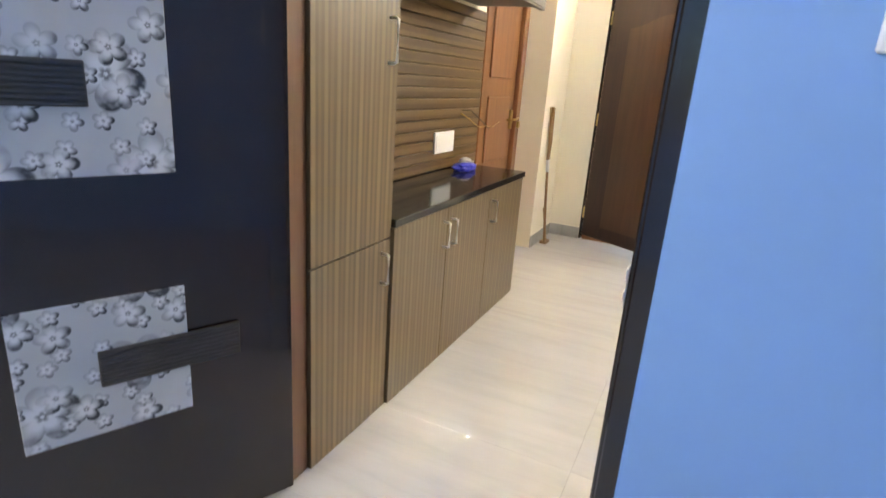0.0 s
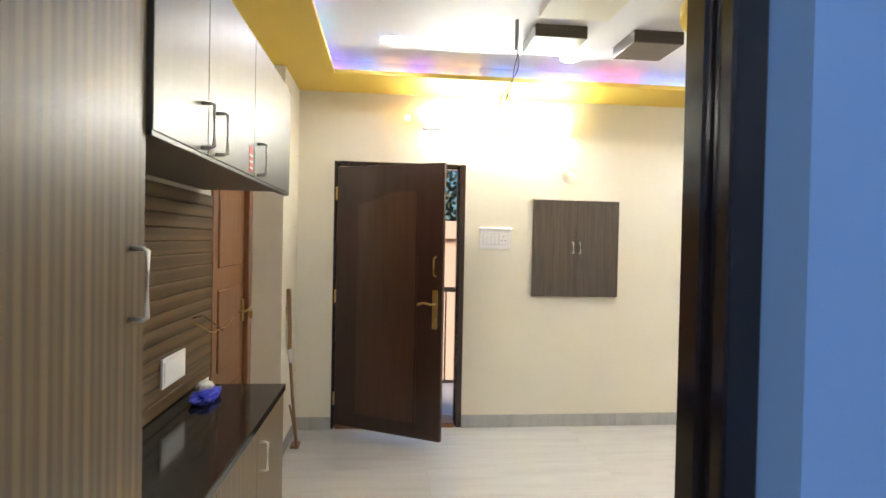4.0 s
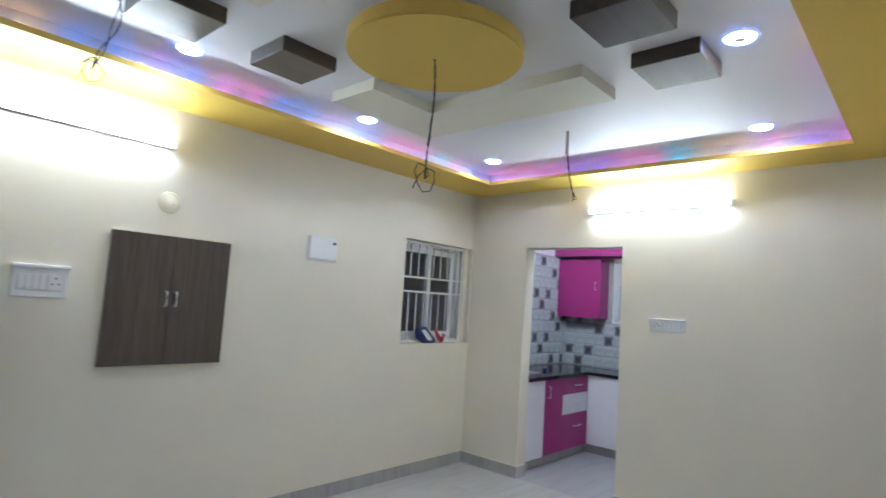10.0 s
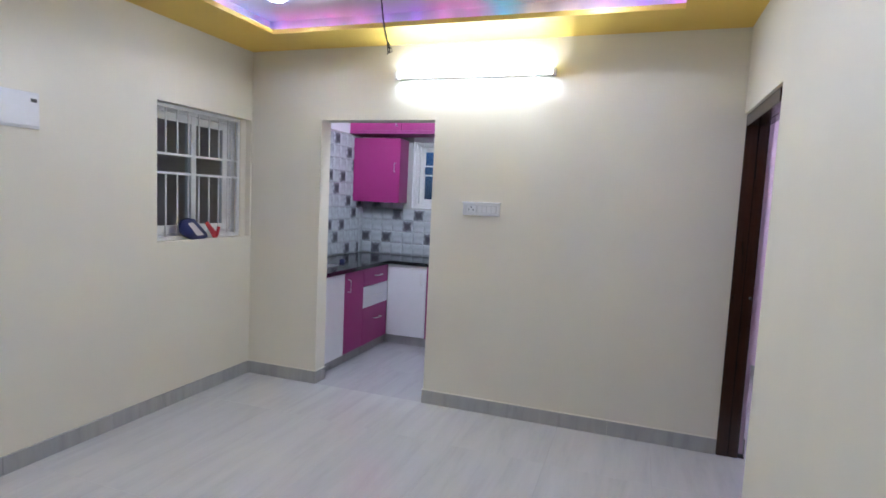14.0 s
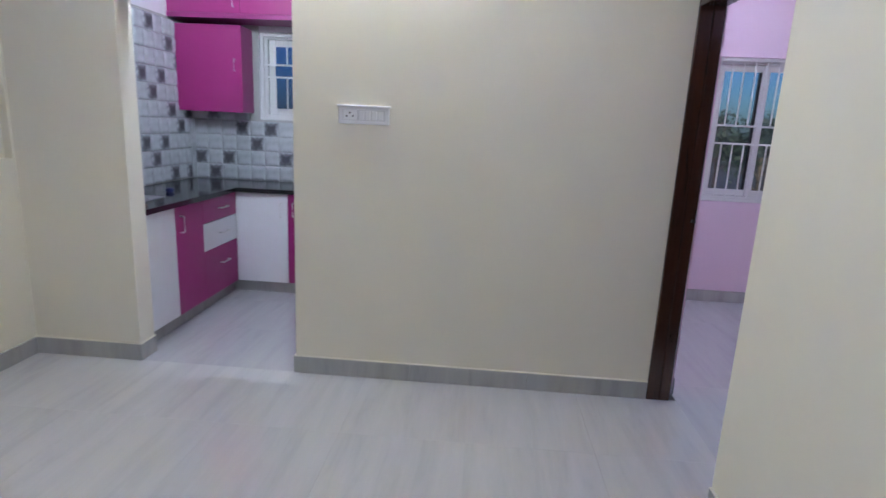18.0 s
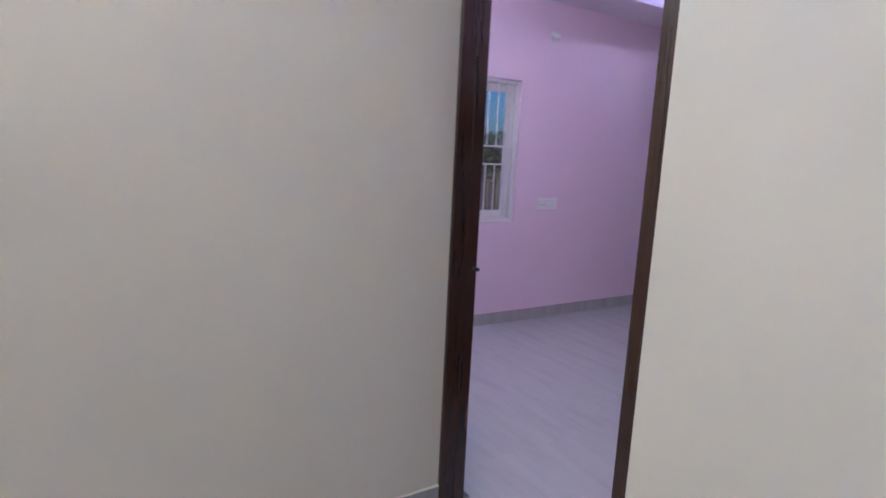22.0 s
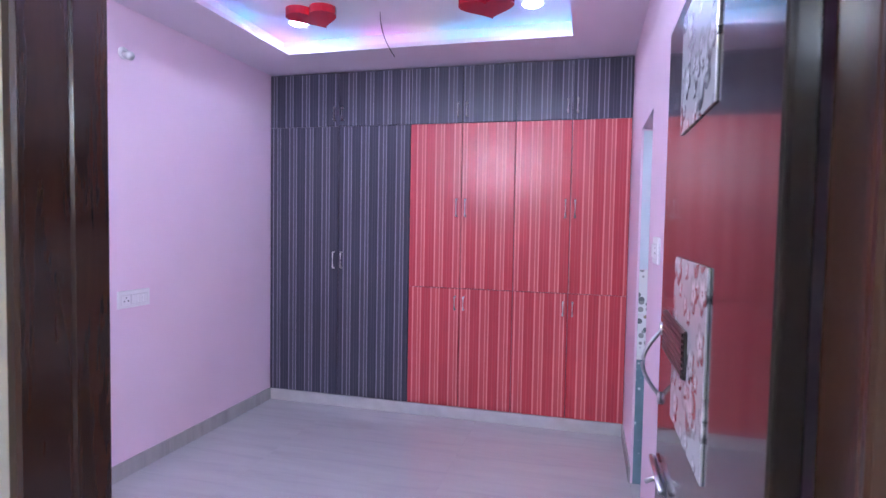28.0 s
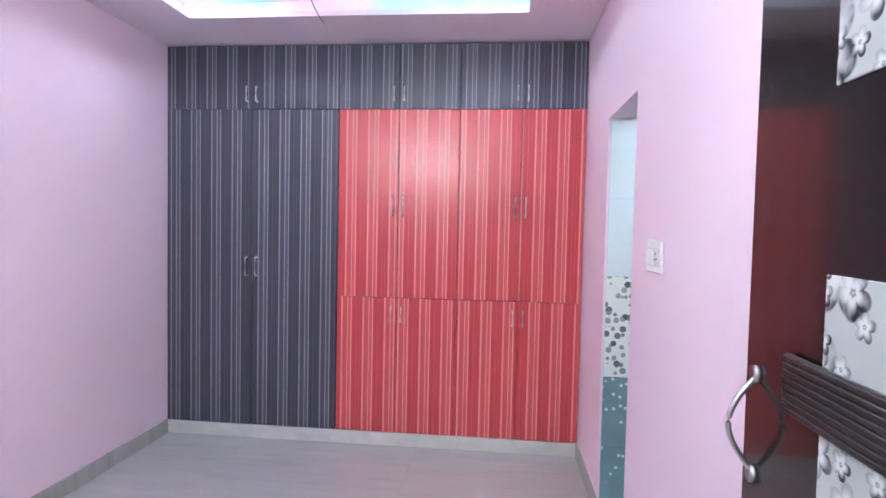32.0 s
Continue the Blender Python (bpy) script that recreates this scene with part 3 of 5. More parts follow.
def skirting(name, runs, lip=None):
    """Skirting tiles 10 cm high: runs of (x0, y0, x1, y1, side normal)."""
    base = None
    for x0, y0, x1, y1, nx, ny in runs:
        t = 0.011
        L = math.hypot(x1 - x0, y1 - y0)
        n = max(1, round(L / 0.6))
        if lip and base:
            part("lip", box_bm(min(x0, x1, x0 + nx * 0.010, x1 + nx * 0.010), max(x0, x1, x0 + nx * 0.010, x1 + nx * 0.010), min(y0, y1, y0 + ny * 0.010, y1 + ny * 0.010), max(y0, y1, y0 + ny * 0.010, y1 + ny * 0.010), 0.1003, 0.1055), lip, base)
        for k in range(n):
            ax, ay = x0 + (x1 - x0) * k / n, y0 + (y1 - y0) * k / n
            bx, by = x0 + (x1 - x0) * (k + 1) / n, y0 + (y1 - y0) * (k + 1) / n
            bm = box_bm(min(ax, bx, ax + nx * t, bx + nx * t) + (0.0006 if ax != bx else 0), max(ax, bx, ax + nx * t, bx + nx * t) - (0.0006 if ax != bx else 0),
                        min(ay, by, ay + ny * t, by + ny * t) + (0.0006 if ay != by else 0), max(ay, by, ay + ny * t, by + ny * t) - (0.0006 if ay != by else 0), 0.0, 0.10, 0.0015)
            if base is None:
                base = struct(name, bm, SKIRT, "grey stone-look skirting tiles along the wall foot", "baseboard")
            else:
                part("skirting_tile", bm, SKIRT, base)
    return base
# hall walls
struct("hall_bed", box_bm(XW - 0.2, XE, YB, YN + 0.2, -0.30, -0.121), GROUT, "concrete slab under the hall floor", "slab")
wall("wall_north", 1, YN, YN + 0.20, XW - 0.2, XE + 0.14, 0, ZSLAB, [(MD0, MD1, 0, ZMD), (WN0, XE - 0.012, WNZ0, WNZ1)], CREAM, "cream painted plaster wall with the main door")
wall("wall_east", 0, XE, KX0, 0.056, YN, 0, ZSLAB, [(KO0, KO1, 0, ZKO)], CREAM, "cream painted plaster wall with the kitchen opening")
wall("wall_west", 0, XW - 0.2, XW, YS - 0.09, YN, 0, ZSLAB, [(TD0, TD1, 0, 2.08)], CREAM, "cream painted plaster wall behind the television unit")
wall("wall_south_west", 1, YS - 0.09, YSW, XW, 0.25, 0, ZSLAB, [(BD0, BD1, 0, ZD)], CREAM, "cream painted plaster wall round the blue bedroom's door")
wall("wall_south", 1, YS - 0.09, YS, 0.2505, XE - 0.001, 0, ZSLAB, [(PD0, XE - 0.001, 0, ZD)], CREAM, "cream painted plaster wall between the two bedroom doors")
struct("wall_column", box_bm(XW + 0.0005, COLX, COLY, YN - 0.0005, 0, ZSOF), CREAM, "cream plastered corner column beside the main door", "column")
# blue room
BX0, BX1, BY0 = -2.15, 1.9, -3.4
wall("wall_blue_north", 1, YBB, YS - 0.0901, BX0, PX0 - 0.12, 0, ZSLAB, [(BD0, BD1, 0, ZD)], BLUE, "bright blue painted bedroom wall with a doorway")
wall("wall_blue_west", 0, BX0 - 0.12, BX0, BY0, YS - 0.0901, 0, ZSLAB, [], BLUE, "bright blue painted bedroom wall")
wall("wall_blue_east", 0, BX1, BX1 + 0.12, BY0, YB - 0.0005, 0, ZSLAB, [], BLUE, "bright blue painted bedroom wall")
wall("wall_blue_south", 1, BY0 - 0.12, BY0, BX0 - 0.12, BX1 + 0.12, 0, ZSLAB, [(-0.6, 0.6, 0.95, 2.1)], BLUE, "bright blue painted bedroom wall with a window")
tiles("floor_blue_room", BX0, BX1, BY0, YB, 1.2, 0.6, FLOORP, "grey vitrified tile floor of the blue bedroom")
struct("ceiling_blue_room", box_bm(BX0, BX1, BY0, YB, 2.9, ZSLAB), WHITE, "plain white bedroom ceiling", "ceiling")
# hall floor and thresholds
tiles("floor_hall", XW, XE, YB, YN, 1.2, 0.6, FLOOR, "polished light grey streaked vitrified tile floor", -0.5, 0.45)
skirting("baseboard_hall", [(MD1 + 0.002, YN, XE - 0.011, YN, 0, -1), (XE, KO1, XE, YN, -1, 0), (XE, 0.057, XE, KO0, -1, 0), (BD1 + 0.002, YSW, 0.2495, YSW, 0, 1), (0.262, YS, PD0 - 0.002, YS, 0, 1),
                            (COLX, YN, MD0 - 0.002, YN, 0, -1), (COLX, COLY, COLX, YN, 1, 0), (XE - 0.011, KO1, KX0, KO1, 0, -1), (XE - 0.011, KO0, KX0, KO0, 0, 1)], CREAM)

# hall ceiling: mustard border, tray with a lit cove
TX0, TX1, TY0, TY1 = TRAY
struct("slab_hall", box_bm(BX0 - 0.12, KX1 + 0.2, YB, YN + 0.2, ZSLAB, ZSLAB + 0.15), GROUT, "concrete roof slab", "slab")
bm = bmesh.new()
for b in ((XW, TX0, YSW, YN), (TX1, XE, YS, YN), (TX0, TX1, YS, TY0), (TX0, TX1, TY1, YN)):
    bm_box(bm, b[0], b[1], b[2], b[3], ZSOF, ZSOF + 0.03)
struct("ceiling_border", bm, YELLOW, "mustard yellow gypsum border round the hall ceiling", "ceiling")
C = 0.10  # the cove goes back behind the border's edge
bm = bmesh.new()
for b in ((TX0 - C - 0.03, TX0 - C, TY0 - C - 0.03, TY1 + C + 0.03), (TX1 + C, TX1 + C + 0.03, TY0 - C - 0.03, TY1 + C + 0.03), (TX0 - C, TX1 + C, TY0 - C - 0.03, TY0 - C), (TX0 - C, TX1 + C, TY1 + C, TY1 + C + 0.03)):
    bm_box(bm, b[0], b[1], b[2], b[3], ZSOF + 0.03, ZTRAY)
bm_box(bm, TX0 - C - 0.03, TX1 + C + 0.03, TY0 - C - 0.03, TY1 + C + 0.03, ZTRAY, ZTRAY + 0.03)
struct("ceiling_tray", bm, WHITE, "white recessed ceiling tray above a lit cove", "ceiling")


def led_run(x0, x1, y0, y1, z, seed, step=0.19, name="led_strip", dx=0.012, hues=None):
    """Small LED modules of changing colour along the cove."""
    rnd = random.Random(seed)
    runs = [((x0, y0), (x1, y0)), ((x1, y0), (x1, y1)), ((x1, y1), (x0, y1)), ((x0, y1), (x0, y0))]
    for (ax, ay), (bx, by) in runs:
        t = thing(name, ((ax + bx) / 2, (ay + by) / 2, z), "colour-changing LED strip lying in the ceiling cove", "led strip", "cove lighting")
        L = math.hypot(bx - ax, by - ay)
        n = int(L / step)
        hor = abs(bx - ax) > abs(by - ay)
        bmt = box_bm(min(ax, bx) - dx, max(ax, bx) + dx, min(ay, by) - dx, max(ay, by) + dx, z - 0.004, z - 0.001)
        part("tape", bmt, PLASTIC, t)
        hue = 0
        for k in range(n):
            hue = rnd.choice((0, 0, 1, 1, 2, 2, 2, 3, 3, 4))
            cx, cy = ax + (bx - ax) * (k + 0.5) / n, ay + (by - ay) * (k + 0.5) / n
            w, d = (0.022, 0.006) if hor else (0.006, 0.022)
            part("module", box_bm(cx - w, cx + w, cy - d, cy + d, z, z + 0.008), (hues or STRIPS)[hue], t)


led_run(TX0 - 0.075, TX1 + 0.075, TY0 - 0.075, TY1 + 0.075, ZSOF + 0.036, 5)

# cross-shaped beam, yellow disc, brown boxes
for arms in BEAMS:
    x0, x1, y0, y1 = arms[0]
    p0, p1, q0, q1 = arms[1]
    if q1 < y1:
        outline = [(x0, y0), (p0, y0), (p0, q0), (p1, q0), (x1, y1), (x0, y1)]
    else:
        outline = [(x0, y0), (x1, y0), (x1, y1), (p1, y1), (p1, q1), (p0, q1)]
    solid("ceiling_beam", prism_bm(outline, ZTRAY - 0.065, ZTRAY), CREAMBEAM, "L-shaped cream gypsum beam fixed under the white ceiling tray", "ceiling ornament", "ceiling beams")
dc = thing("ceiling_disc", (DISC[0], DISC[1], ZTRAY), "round mustard yellow gypsum disc hung under the ceiling tray", "ceiling ornament")
part("core", disc_bm(DISC, 0.28, ZTRAY - 0.06, ZTRAY, 48), WHITE, dc)
part("disc", disc_bm(DISC, 0.395, ZTRAY - 0.13, ZTRAY - 0.0605, 72, 0.006), YELLOW, dc)
for bx, by in BOXES:
    solid("ceiling_box", box_bm(bx - 0.155, bx + 0.155, by - 0.155, by + 0.155, ZTRAY - 0.075, ZTRAY, 0.004), WALNUT, "square dark brown laminate box fixed to the ceiling tray", "ceiling ornament", "ceiling boxes")


def downlight(at, z, group, lens=None):
    t = thing("ceiling_spot", (at[0], at[1], z), "round recessed LED ceiling spot with a blue ring, lit", "ceiling light", group)
    ring = bmesh.new()
    n = 32
    rs = ((0.0475, 0.0), (0.0475, -0.008), (0.054, -0.009), (0.064, 0.0))
    loops = [[ring.verts.new((at[0] + r * math.cos(2 * math.pi * k / n), at[1] + r * math.sin(2 * math.pi * k / n), z + dz)) for k in range(n)] for r, dz in rs]
    for a, b in zip(loops, loops[1:] + loops[:1]):
        for k in range(n):
            ring.faces.new((a[k], a[(k + 1) % n], b[(k + 1) % n], b[k]))
    part("ring", ring, RING, t, "blue glowing ring", True)
    part("lens", disc_bm(at, 0.047, z - 0.007, z - 0.001, 32, 0.002), lens or SPOT, t, "white glowing lens")
    part("centre_cap", disc_bm(at, 0.024, z - 0.010, z - 0.0072, 24, 0.001), SOCKET, t, "small grey cap")
    return t


for s in SPOTS:
    downlight(s, ZTRAY, "hall ceiling spots")


def hanging_wire(at, z, drop, seed, pipe=0.12, label="loose twisted wire hanging from a ceiling conduit for a fan", curl=0.05, lean=(0.0, 0.0), spread=0.004):
    t = thing("hanging_wire", (at[0], at[1], z), label, "wire", "hanging ceiling wires")
    rnd = random.Random(seed)
    if pipe:
        part("conduit", cyl_bm((at[0], at[1], z), (at[0], at[1], z - pipe), 0.011, 12), PIPE, t, "", True)
    for s in (-1, 1):
        pts = []
        for k in range(15):
            u = k / 14
            w = spread * (1 if spread < 0.006 else math.sin(u * 3.1))
            pts.append((at[0] + lean[0] * u * u + s * w * math.cos(u * 22 * (0.004 / spread)) + 0.012 * math.sin(u * 5), at[1] + lean[1] * u * u + s * w * math.sin(u * 22 * (0.004 / spread)), z - pipe * 0.7 - (drop - pipe) * u))
        part("strand", tube_bm(pts, 0.0026, 6), WIRE, t, "", True)
    ex, ey, ez = pts[-1]
    pts = [(ex + curl * 0.7 * math.cos(a * 0.9) * (0.4 + a / 12) + 0.012 * rnd.uniform(-1, 1), ey + curl * 0.5 * math.sin(a * 0.6), ez + 0.02 + curl * math.sin(a * 0.9) - 0.004 * a) for a in range(0, 12)]
    part("loop", tube_bm([(ex, ey, ez)] + pts, 0.0026, 6), WIRE, t, "", True)
    return t


hanging_wire((WIRES[0][0], WIRES[0][1]), ZTRAY, 0.52, 1, 0.17, curl=0.045, lean=(-0.05, -0.02), spread=0.012)
hanging_wire(DISC, ZTRAY - 0.13, 0.55, 2, 0.0, "loose twisted wires hanging from the middle of the yellow disc", 0.06)
hanging_wire((WIRES[1][0], WIRES[1][1]), ZTRAY, 0.50, 3, 0.16, curl=0.02, lean=(0.05, -0.05))


# ---- lamps on the walls ----
def tube_light(a, b, out, mat, label):
    a, b, o = Vector(a), Vector(b), Vector(out)
    t = thing("tube_light", (a + b) / 2, label, "tube light", "tube lights")
    d = (b - a).normalized()
    def bar(off0, off1, h0, h1, p, q):
        c = [p + o * off0, q + o * off1]
        lo = [min(c[0][i], c[1][i]) for i in range(3)]
        hi = [max(c[0][i], c[1][i]) for i in range(3)]
        return box_bm(lo[0], hi[0], lo[1], hi[1], lo[2] + h0, hi[2] + h1, 0.003)
    part("batten", bar(0.0, 0.026, -0.014, 0.014, a, b), PLASTIC, t)
    up = d.cross(o)
    def shell(a0, a1, r, n):
        """A strip of the lamp's round body between two angles from its front."""
        bm = bmesh.new()
        rims = []
        for p in (a + o * 0.046 + d * 0.02, b + o * 0.046 - d * 0.02):
            rims.append([bm.verts.new(p + (o * math.cos(q) + up * math.sin(q)) * r) for q in (a0 + (a1 - a0) * k / n for k in range(n + 1))])
        for k in range(n):
            bm.faces.new((rims[0][k], rims[0][k + 1], rims[1][k + 1], rims[1][k]))
        return bm
    f = radians(OPEN)
    part("tube", shell(-f, f, 0.017, 14), mat, t, "glowing white tube", True)
    # opaque back added to cut the lamp's glow on the wall behind
    part("back_shield", shell(f, 2 * math.pi - f, 0.0174, 16), PLASTIC, t, "white back added to hold light off the wall", True)
    for p, q in ((a - d * 0.002, a + d * 0.02), (b - d * 0.02, b + d * 0.002)):
        part("end_cap", bar(0.0, 0.064, -0.024, 0.024, p, q), PLASTIC, t)
    return t


tube_light((TN0, YN, ZTN), (TN1, YN, ZTN), (0, -1, 0), TUBE, "white tube light glowing on the cream wall over the door")
tube_light((XE, TE0, ZTE), (XE, TE1, ZTE), (-1, 0, 0), TUBE, "white tube light glowing on the cream wall over the kitchen opening")

bulb = thing("wall_bulb", (BULB[0], YN, BULB[1]), "small orange bulb glowing in a white holder on the wall", "bulb")
part("holder", cyl_bm((BULB[0], YN, BULB[1]), (BULB[0], YN - 0.035, BULB[1]), 0.024, 16), PLASTIC, bulb, "", True)
bmb = bmesh.new()
bmesh.ops.create_uvsphere(bmb, u_segments=16, v_segments=10, radius=0.026, matrix=Matrix.Translation((BULB[0], YN - 0.055, BULB[1])))
part("globe", bmb, ORANGE, bulb, "orange glowing globe", True)


# ---- doors ----
def door_frame(name, x0, x1, y0, y1, ztop, mat, label, w=0.055, far=None, rebate=0.012, back=0.0, deep=0.0):
    """Two posts and a head in an opening of the wall, with a rebate."""
    t = thing(name, ((x0 + x1) / 2, (y0 + y1) / 2, 0), label, "door frame")
    ym = y0 + (y1 - y0) * 0.45
    v = far or w
    def post(nm, a, b, s, front):
        bm = bmesh.new()
        bm_box(bm, a, b, ym, front, 0, ztop, 0.004)
        if s > 0:
            bm_box(bm, a, b - rebate, y0 - deep, ym - 0.0005, 0, ztop, 0.004)
        else:
            bm_box(bm, a + rebate, b, y0, ym - 0.0005, 0, ztop, 0.004)
        part(nm, bm, mat, t)
    post("jamb", x0, x0 + w, 1, y1 - back)
    post("jamb", x1 - v, x1, -1, y1)
    bm = bmesh.new()
    bm_box(bm, x0 + w + 0.0005, x1 - v - 0.0005, ym, y1, ztop - w, ztop, 0.004)
    bm_box(bm, x0 + w + 0.0005, x1 - v - 0.0005, y0, ym - 0.0005, ztop - w + rebate, ztop, 0.004)
    part("head", bm, mat, t)
    return t


def flower_door(name, hinge, ang, width, side, pan, label, start=0.004):
    """A dark leaf with printed flower panels and ridged blocks. It is drawn along +x from the hinge; the panel side is -y."""
    t = thing(name, (0, 0, 0), label, "door")
    H, T = 2.045, 0.034
    part("leaf", box_bm(start, width, -T / 2, T / 2, 0.012, H, 0.003), BLACKLAM, t)
    for s in side:
        y = -T / 2 if s < 0 else T / 2
        o = -1 if s < 0 else 1
        def sl(a, b):
            return (min(y + o * a, y + o * b), max(y + o * a, y + o * b))
        for z0, z1 in pan[2]:
            part("flower_panel", box_bm(pan[0], pan[1], *sl(0.0, 0.005), z0, z1, 0.0015), FLOWER, t, "glossy grey and white flower print panel")
        mid = (pan[0] + pan[1]) / 2
        for j, (z0, z1) in enumerate(pan[2]):
            if z1 - z0 < 0.3:
                continue
            x0, x1 = (mid - 0.02, pan[1] + 0.09) if (j == 0) else (pan[0] - 0.13, mid + 0.02)
            z0 = (z0 + z1) / 2
            bm = bmesh.new()
            bm_box(bm, x0, x1, *sl(0.0052, 0.012), z0 - 0.046, z0 + 0.046, 0.002)
            for k in range(8):
                bm_box(bm, x0 + 0.001, x1 - 0.001, *sl(0.0121, 0.0155), z0 - 0.045 + k * 0.0113, z0 - 0.045 + k * 0.0113 + 0.0095, 0.002)
            part("ridged_block", bm, BLOCK, t, "black ridged block across a flower panel")
        hx = width - 0.045
        pts = [(hx, y + o * (0.002 + 0.044 * math.sin(math.pi * k / 16)), 1.122 + 0.171 * k / 16) for k in range(17)]
        part("handle", tube_bm(pts, 0.005, 12), STEEL, t, "steel bow handle", True)
        for z in (1.118, 1.297):
            part("handle_rose", cyl_bm((hx, y, z), (hx, y + o * 0.008, z), 0.016, 14), STEEL, t, "", True)
        part("tower_bolt", cyl_bm((hx - 0.17, y + o * 0.012, 0.95), (hx + 0.035, y + o * 0.012, 0.95), 0.008, 10), STEEL, t, "steel sliding bolt", True)
        part("bolt_plate", box_bm(hx - 0.15, hx + 0.02, *sl(0.0, 0.004), 0.93, 0.97, 0.001), STEEL, t, "steel bolt plate")
        part("bolt_knob", cyl_bm((hx - 0.09, y + o * 0.012, 0.95), (hx - 0.09, y + o * 0.04, 0.935), 0.006, 8), STEEL, t, "", True)
    for z in (0.25, 1.05, 1.85):
        part("hinge", cyl_bm((start - 0.004, -T / 2 - 0.004, z - 0.05), (start - 0.004, -T / 2 - 0.004, z + 0.05), 0.007, 10), STEEL, t, "", True)
    t.matrix_basis = pose(hinge[0], hinge[1], 0, 0, 0, ang)
    return t


door_frame("door_frame", BD0, BD1, -0.095, YSW + 0.003, ZD, BLACKWOOD, "dark brown polished wooden frame of the blue bedroom's doorway", 0.060)
flower_door("bedroom_door", BHINGE, BANG, 0.95, (1,), BPAN, "black bedroom door with grey flower print panels, standing open", 0.033)
door_frame("door_frame", PDF, PD1 - 0.0005, YB + 0.040, YS - 0.0135, ZD, FRAMEWOOD, "dark brown polished wooden frame of the pink bedroom's doorway", 0.072, 0.085, 0.002, 0.0535, 0.037)
struct("reveal_pink_door", prism_bm([(PD0 + 0.0005, YS - 0.001), (PDF - 0.0005, 0.0), (PDF - 0.0005, -0.0195), (PD0 + 0.0005, -0.0195)], 0, ZD - 0.0005), CREAM, "cream plastered splay beside the door frame", "wall")
flower_door("bedroom_door", PHINGE, PANG, 0.909, (1,), PPAN, "black bedroom door with grey flower print panels, standing open into the pink room")
# strip added over the post: its inner face in a lighter, lit brown
ln = thing("lit_post_face", (BD0 + 0.06, 0.0, 0), "brown strip added for the lit inner face of the door post", "lining")
part("strip", box_bm(BD0 + 0.0602, BD0 + 0.110, -0.093, YSW + 0.002, 0.0, ZD - 0.056, 0.001), POSTBROWN, ln)
# strike plate on the blue doorway's post, bolt hole cover on the pink one
xs = BD1 - 0.060
st = thing("strike_plate", (xs, 0.0, 0.89), "small chrome strike plate on the dark door post", "strike plate")
part("plate", box_bm(xs - 0.0030, xs - 0.0002, -0.050, -0.015, 0.840, 0.935, 0.001), CHROME, st)
part("lip", box_bm(xs - 0.0075, xs - 0.0031, -0.045, -0.019, 0.900, 0.925, 0.001), CHROME, st)
part("lip", box_bm(xs - 0.0075, xs - 0.0031, -0.045, -0.019, 0.850, 0.872, 0.001), CHROME, st)
part("bolt_knob", cyl_bm((PD1 - 0.085, -0.052, 1.02), (PD1 - 0.116, -0.052, 1.02), 0.008, 10), RAIL, thing("door_bolt", (PD1 - 0.085, -0.052, 1.02), "small black bolt stub on the dark door post", "bolt"), "", True)

# main door
door_frame("main_door_frame", MD0, MD1, YN - 0.004, YN + 0.12, ZMD, DARKWOOD, "dark brown wooden frame of the main door", 0.032, 0.058, 0.01)
md = thing("main_door", (0, 0, 0), "dark brown moulded wooden main door, standing ajar", "door")
W, H, T = 0.905, 2.055, 0.036
part("leaf", box_bm(0.003, W, -T / 2, T / 2, 0.046, H, 0.003), DOORWOOD, md)
arch = [(0.20 * W, 0.14), (0.78 * W, 0.14), (0.78 * W, 1.875)]
for k in range(1, 16):
    u = 1 - k / 15
    arch.append((W * (0.20 + 0.58 * u), 1.785 + 0.09 * (3 * min(1, u / 0.72) ** 2 - 2 * min(1, u / 0.72) ** 3)))
inner = [(W / 2 + (u - W / 2) * 0.93, 0.95 + (v - 0.95) * 0.975) for u, v in arch]
part("moulding", prism_bm(arch, -T / 2 - 0.006, -T / 2, 1), DOORWOOD, md)
part("raised_panel", prism_bm(inner, -T / 2 - 0.012, -T / 2 - 0.0062, 1), DOORPANEL, md, "brown raised panel with an arched top")
part("lock_plate", box_bm(W - 0.075, W - 0.035, -T / 2 - 0.007, -T / 2, 0.86, 1.14, 0.004), BRASS, md, "antique brass lock plate")
part("lever", tube_bm([(W - 0.055, -T / 2 - 0.007, 1.04), (W - 0.055, -T / 2 - 0.05, 1.04), (W - 0.075, -T / 2 - 0.055, 1.042), (W - 0.12, -T / 2 - 0.055, 1.05), (W - 0.17, -T / 2 - 0.052, 1.035)], 0.009, 10), BRASS, md, "brass lever handle", True)
part("keyhole", cyl_bm((W - 0.055, -T / 2 - 0.006, 0.93), (W - 0.055, -T / 2 - 0.012, 0.93), 0.011, 12), BRASS, md, "", True)
part("pull", tube_bm([(W - 0.055, -T / 2, 1.24), (W - 0.055, -T / 2 - 0.035, 1.25), (W - 0.055, -T / 2 - 0.04, 1.31), (W - 0.055, -T / 2 - 0.035, 1.37), (W - 0.055, -T / 2, 1.38)], 0.007, 8), BRASS, md, "", True)
for z in (0.25, 1.05, 1.85):
    part("hinge", cyl_bm((0.0, -T / 2 - 0.004, z - 0.05), (0.0, -T / 2 - 0.004, z + 0.05), 0.007, 10), BRASS, md, "", True)
md.matrix_basis = pose(MD0 + 0.034, YN - 0.005, 0, 0, 0, MANG)
struct("sill_main_door", box_bm(MD0 + 0.0325, MD1 - 0.0585, YN - 0.0, YN + 0.20, -0.02, 0.038), TEAK, "brown wooden sill under the main door", "door sill")

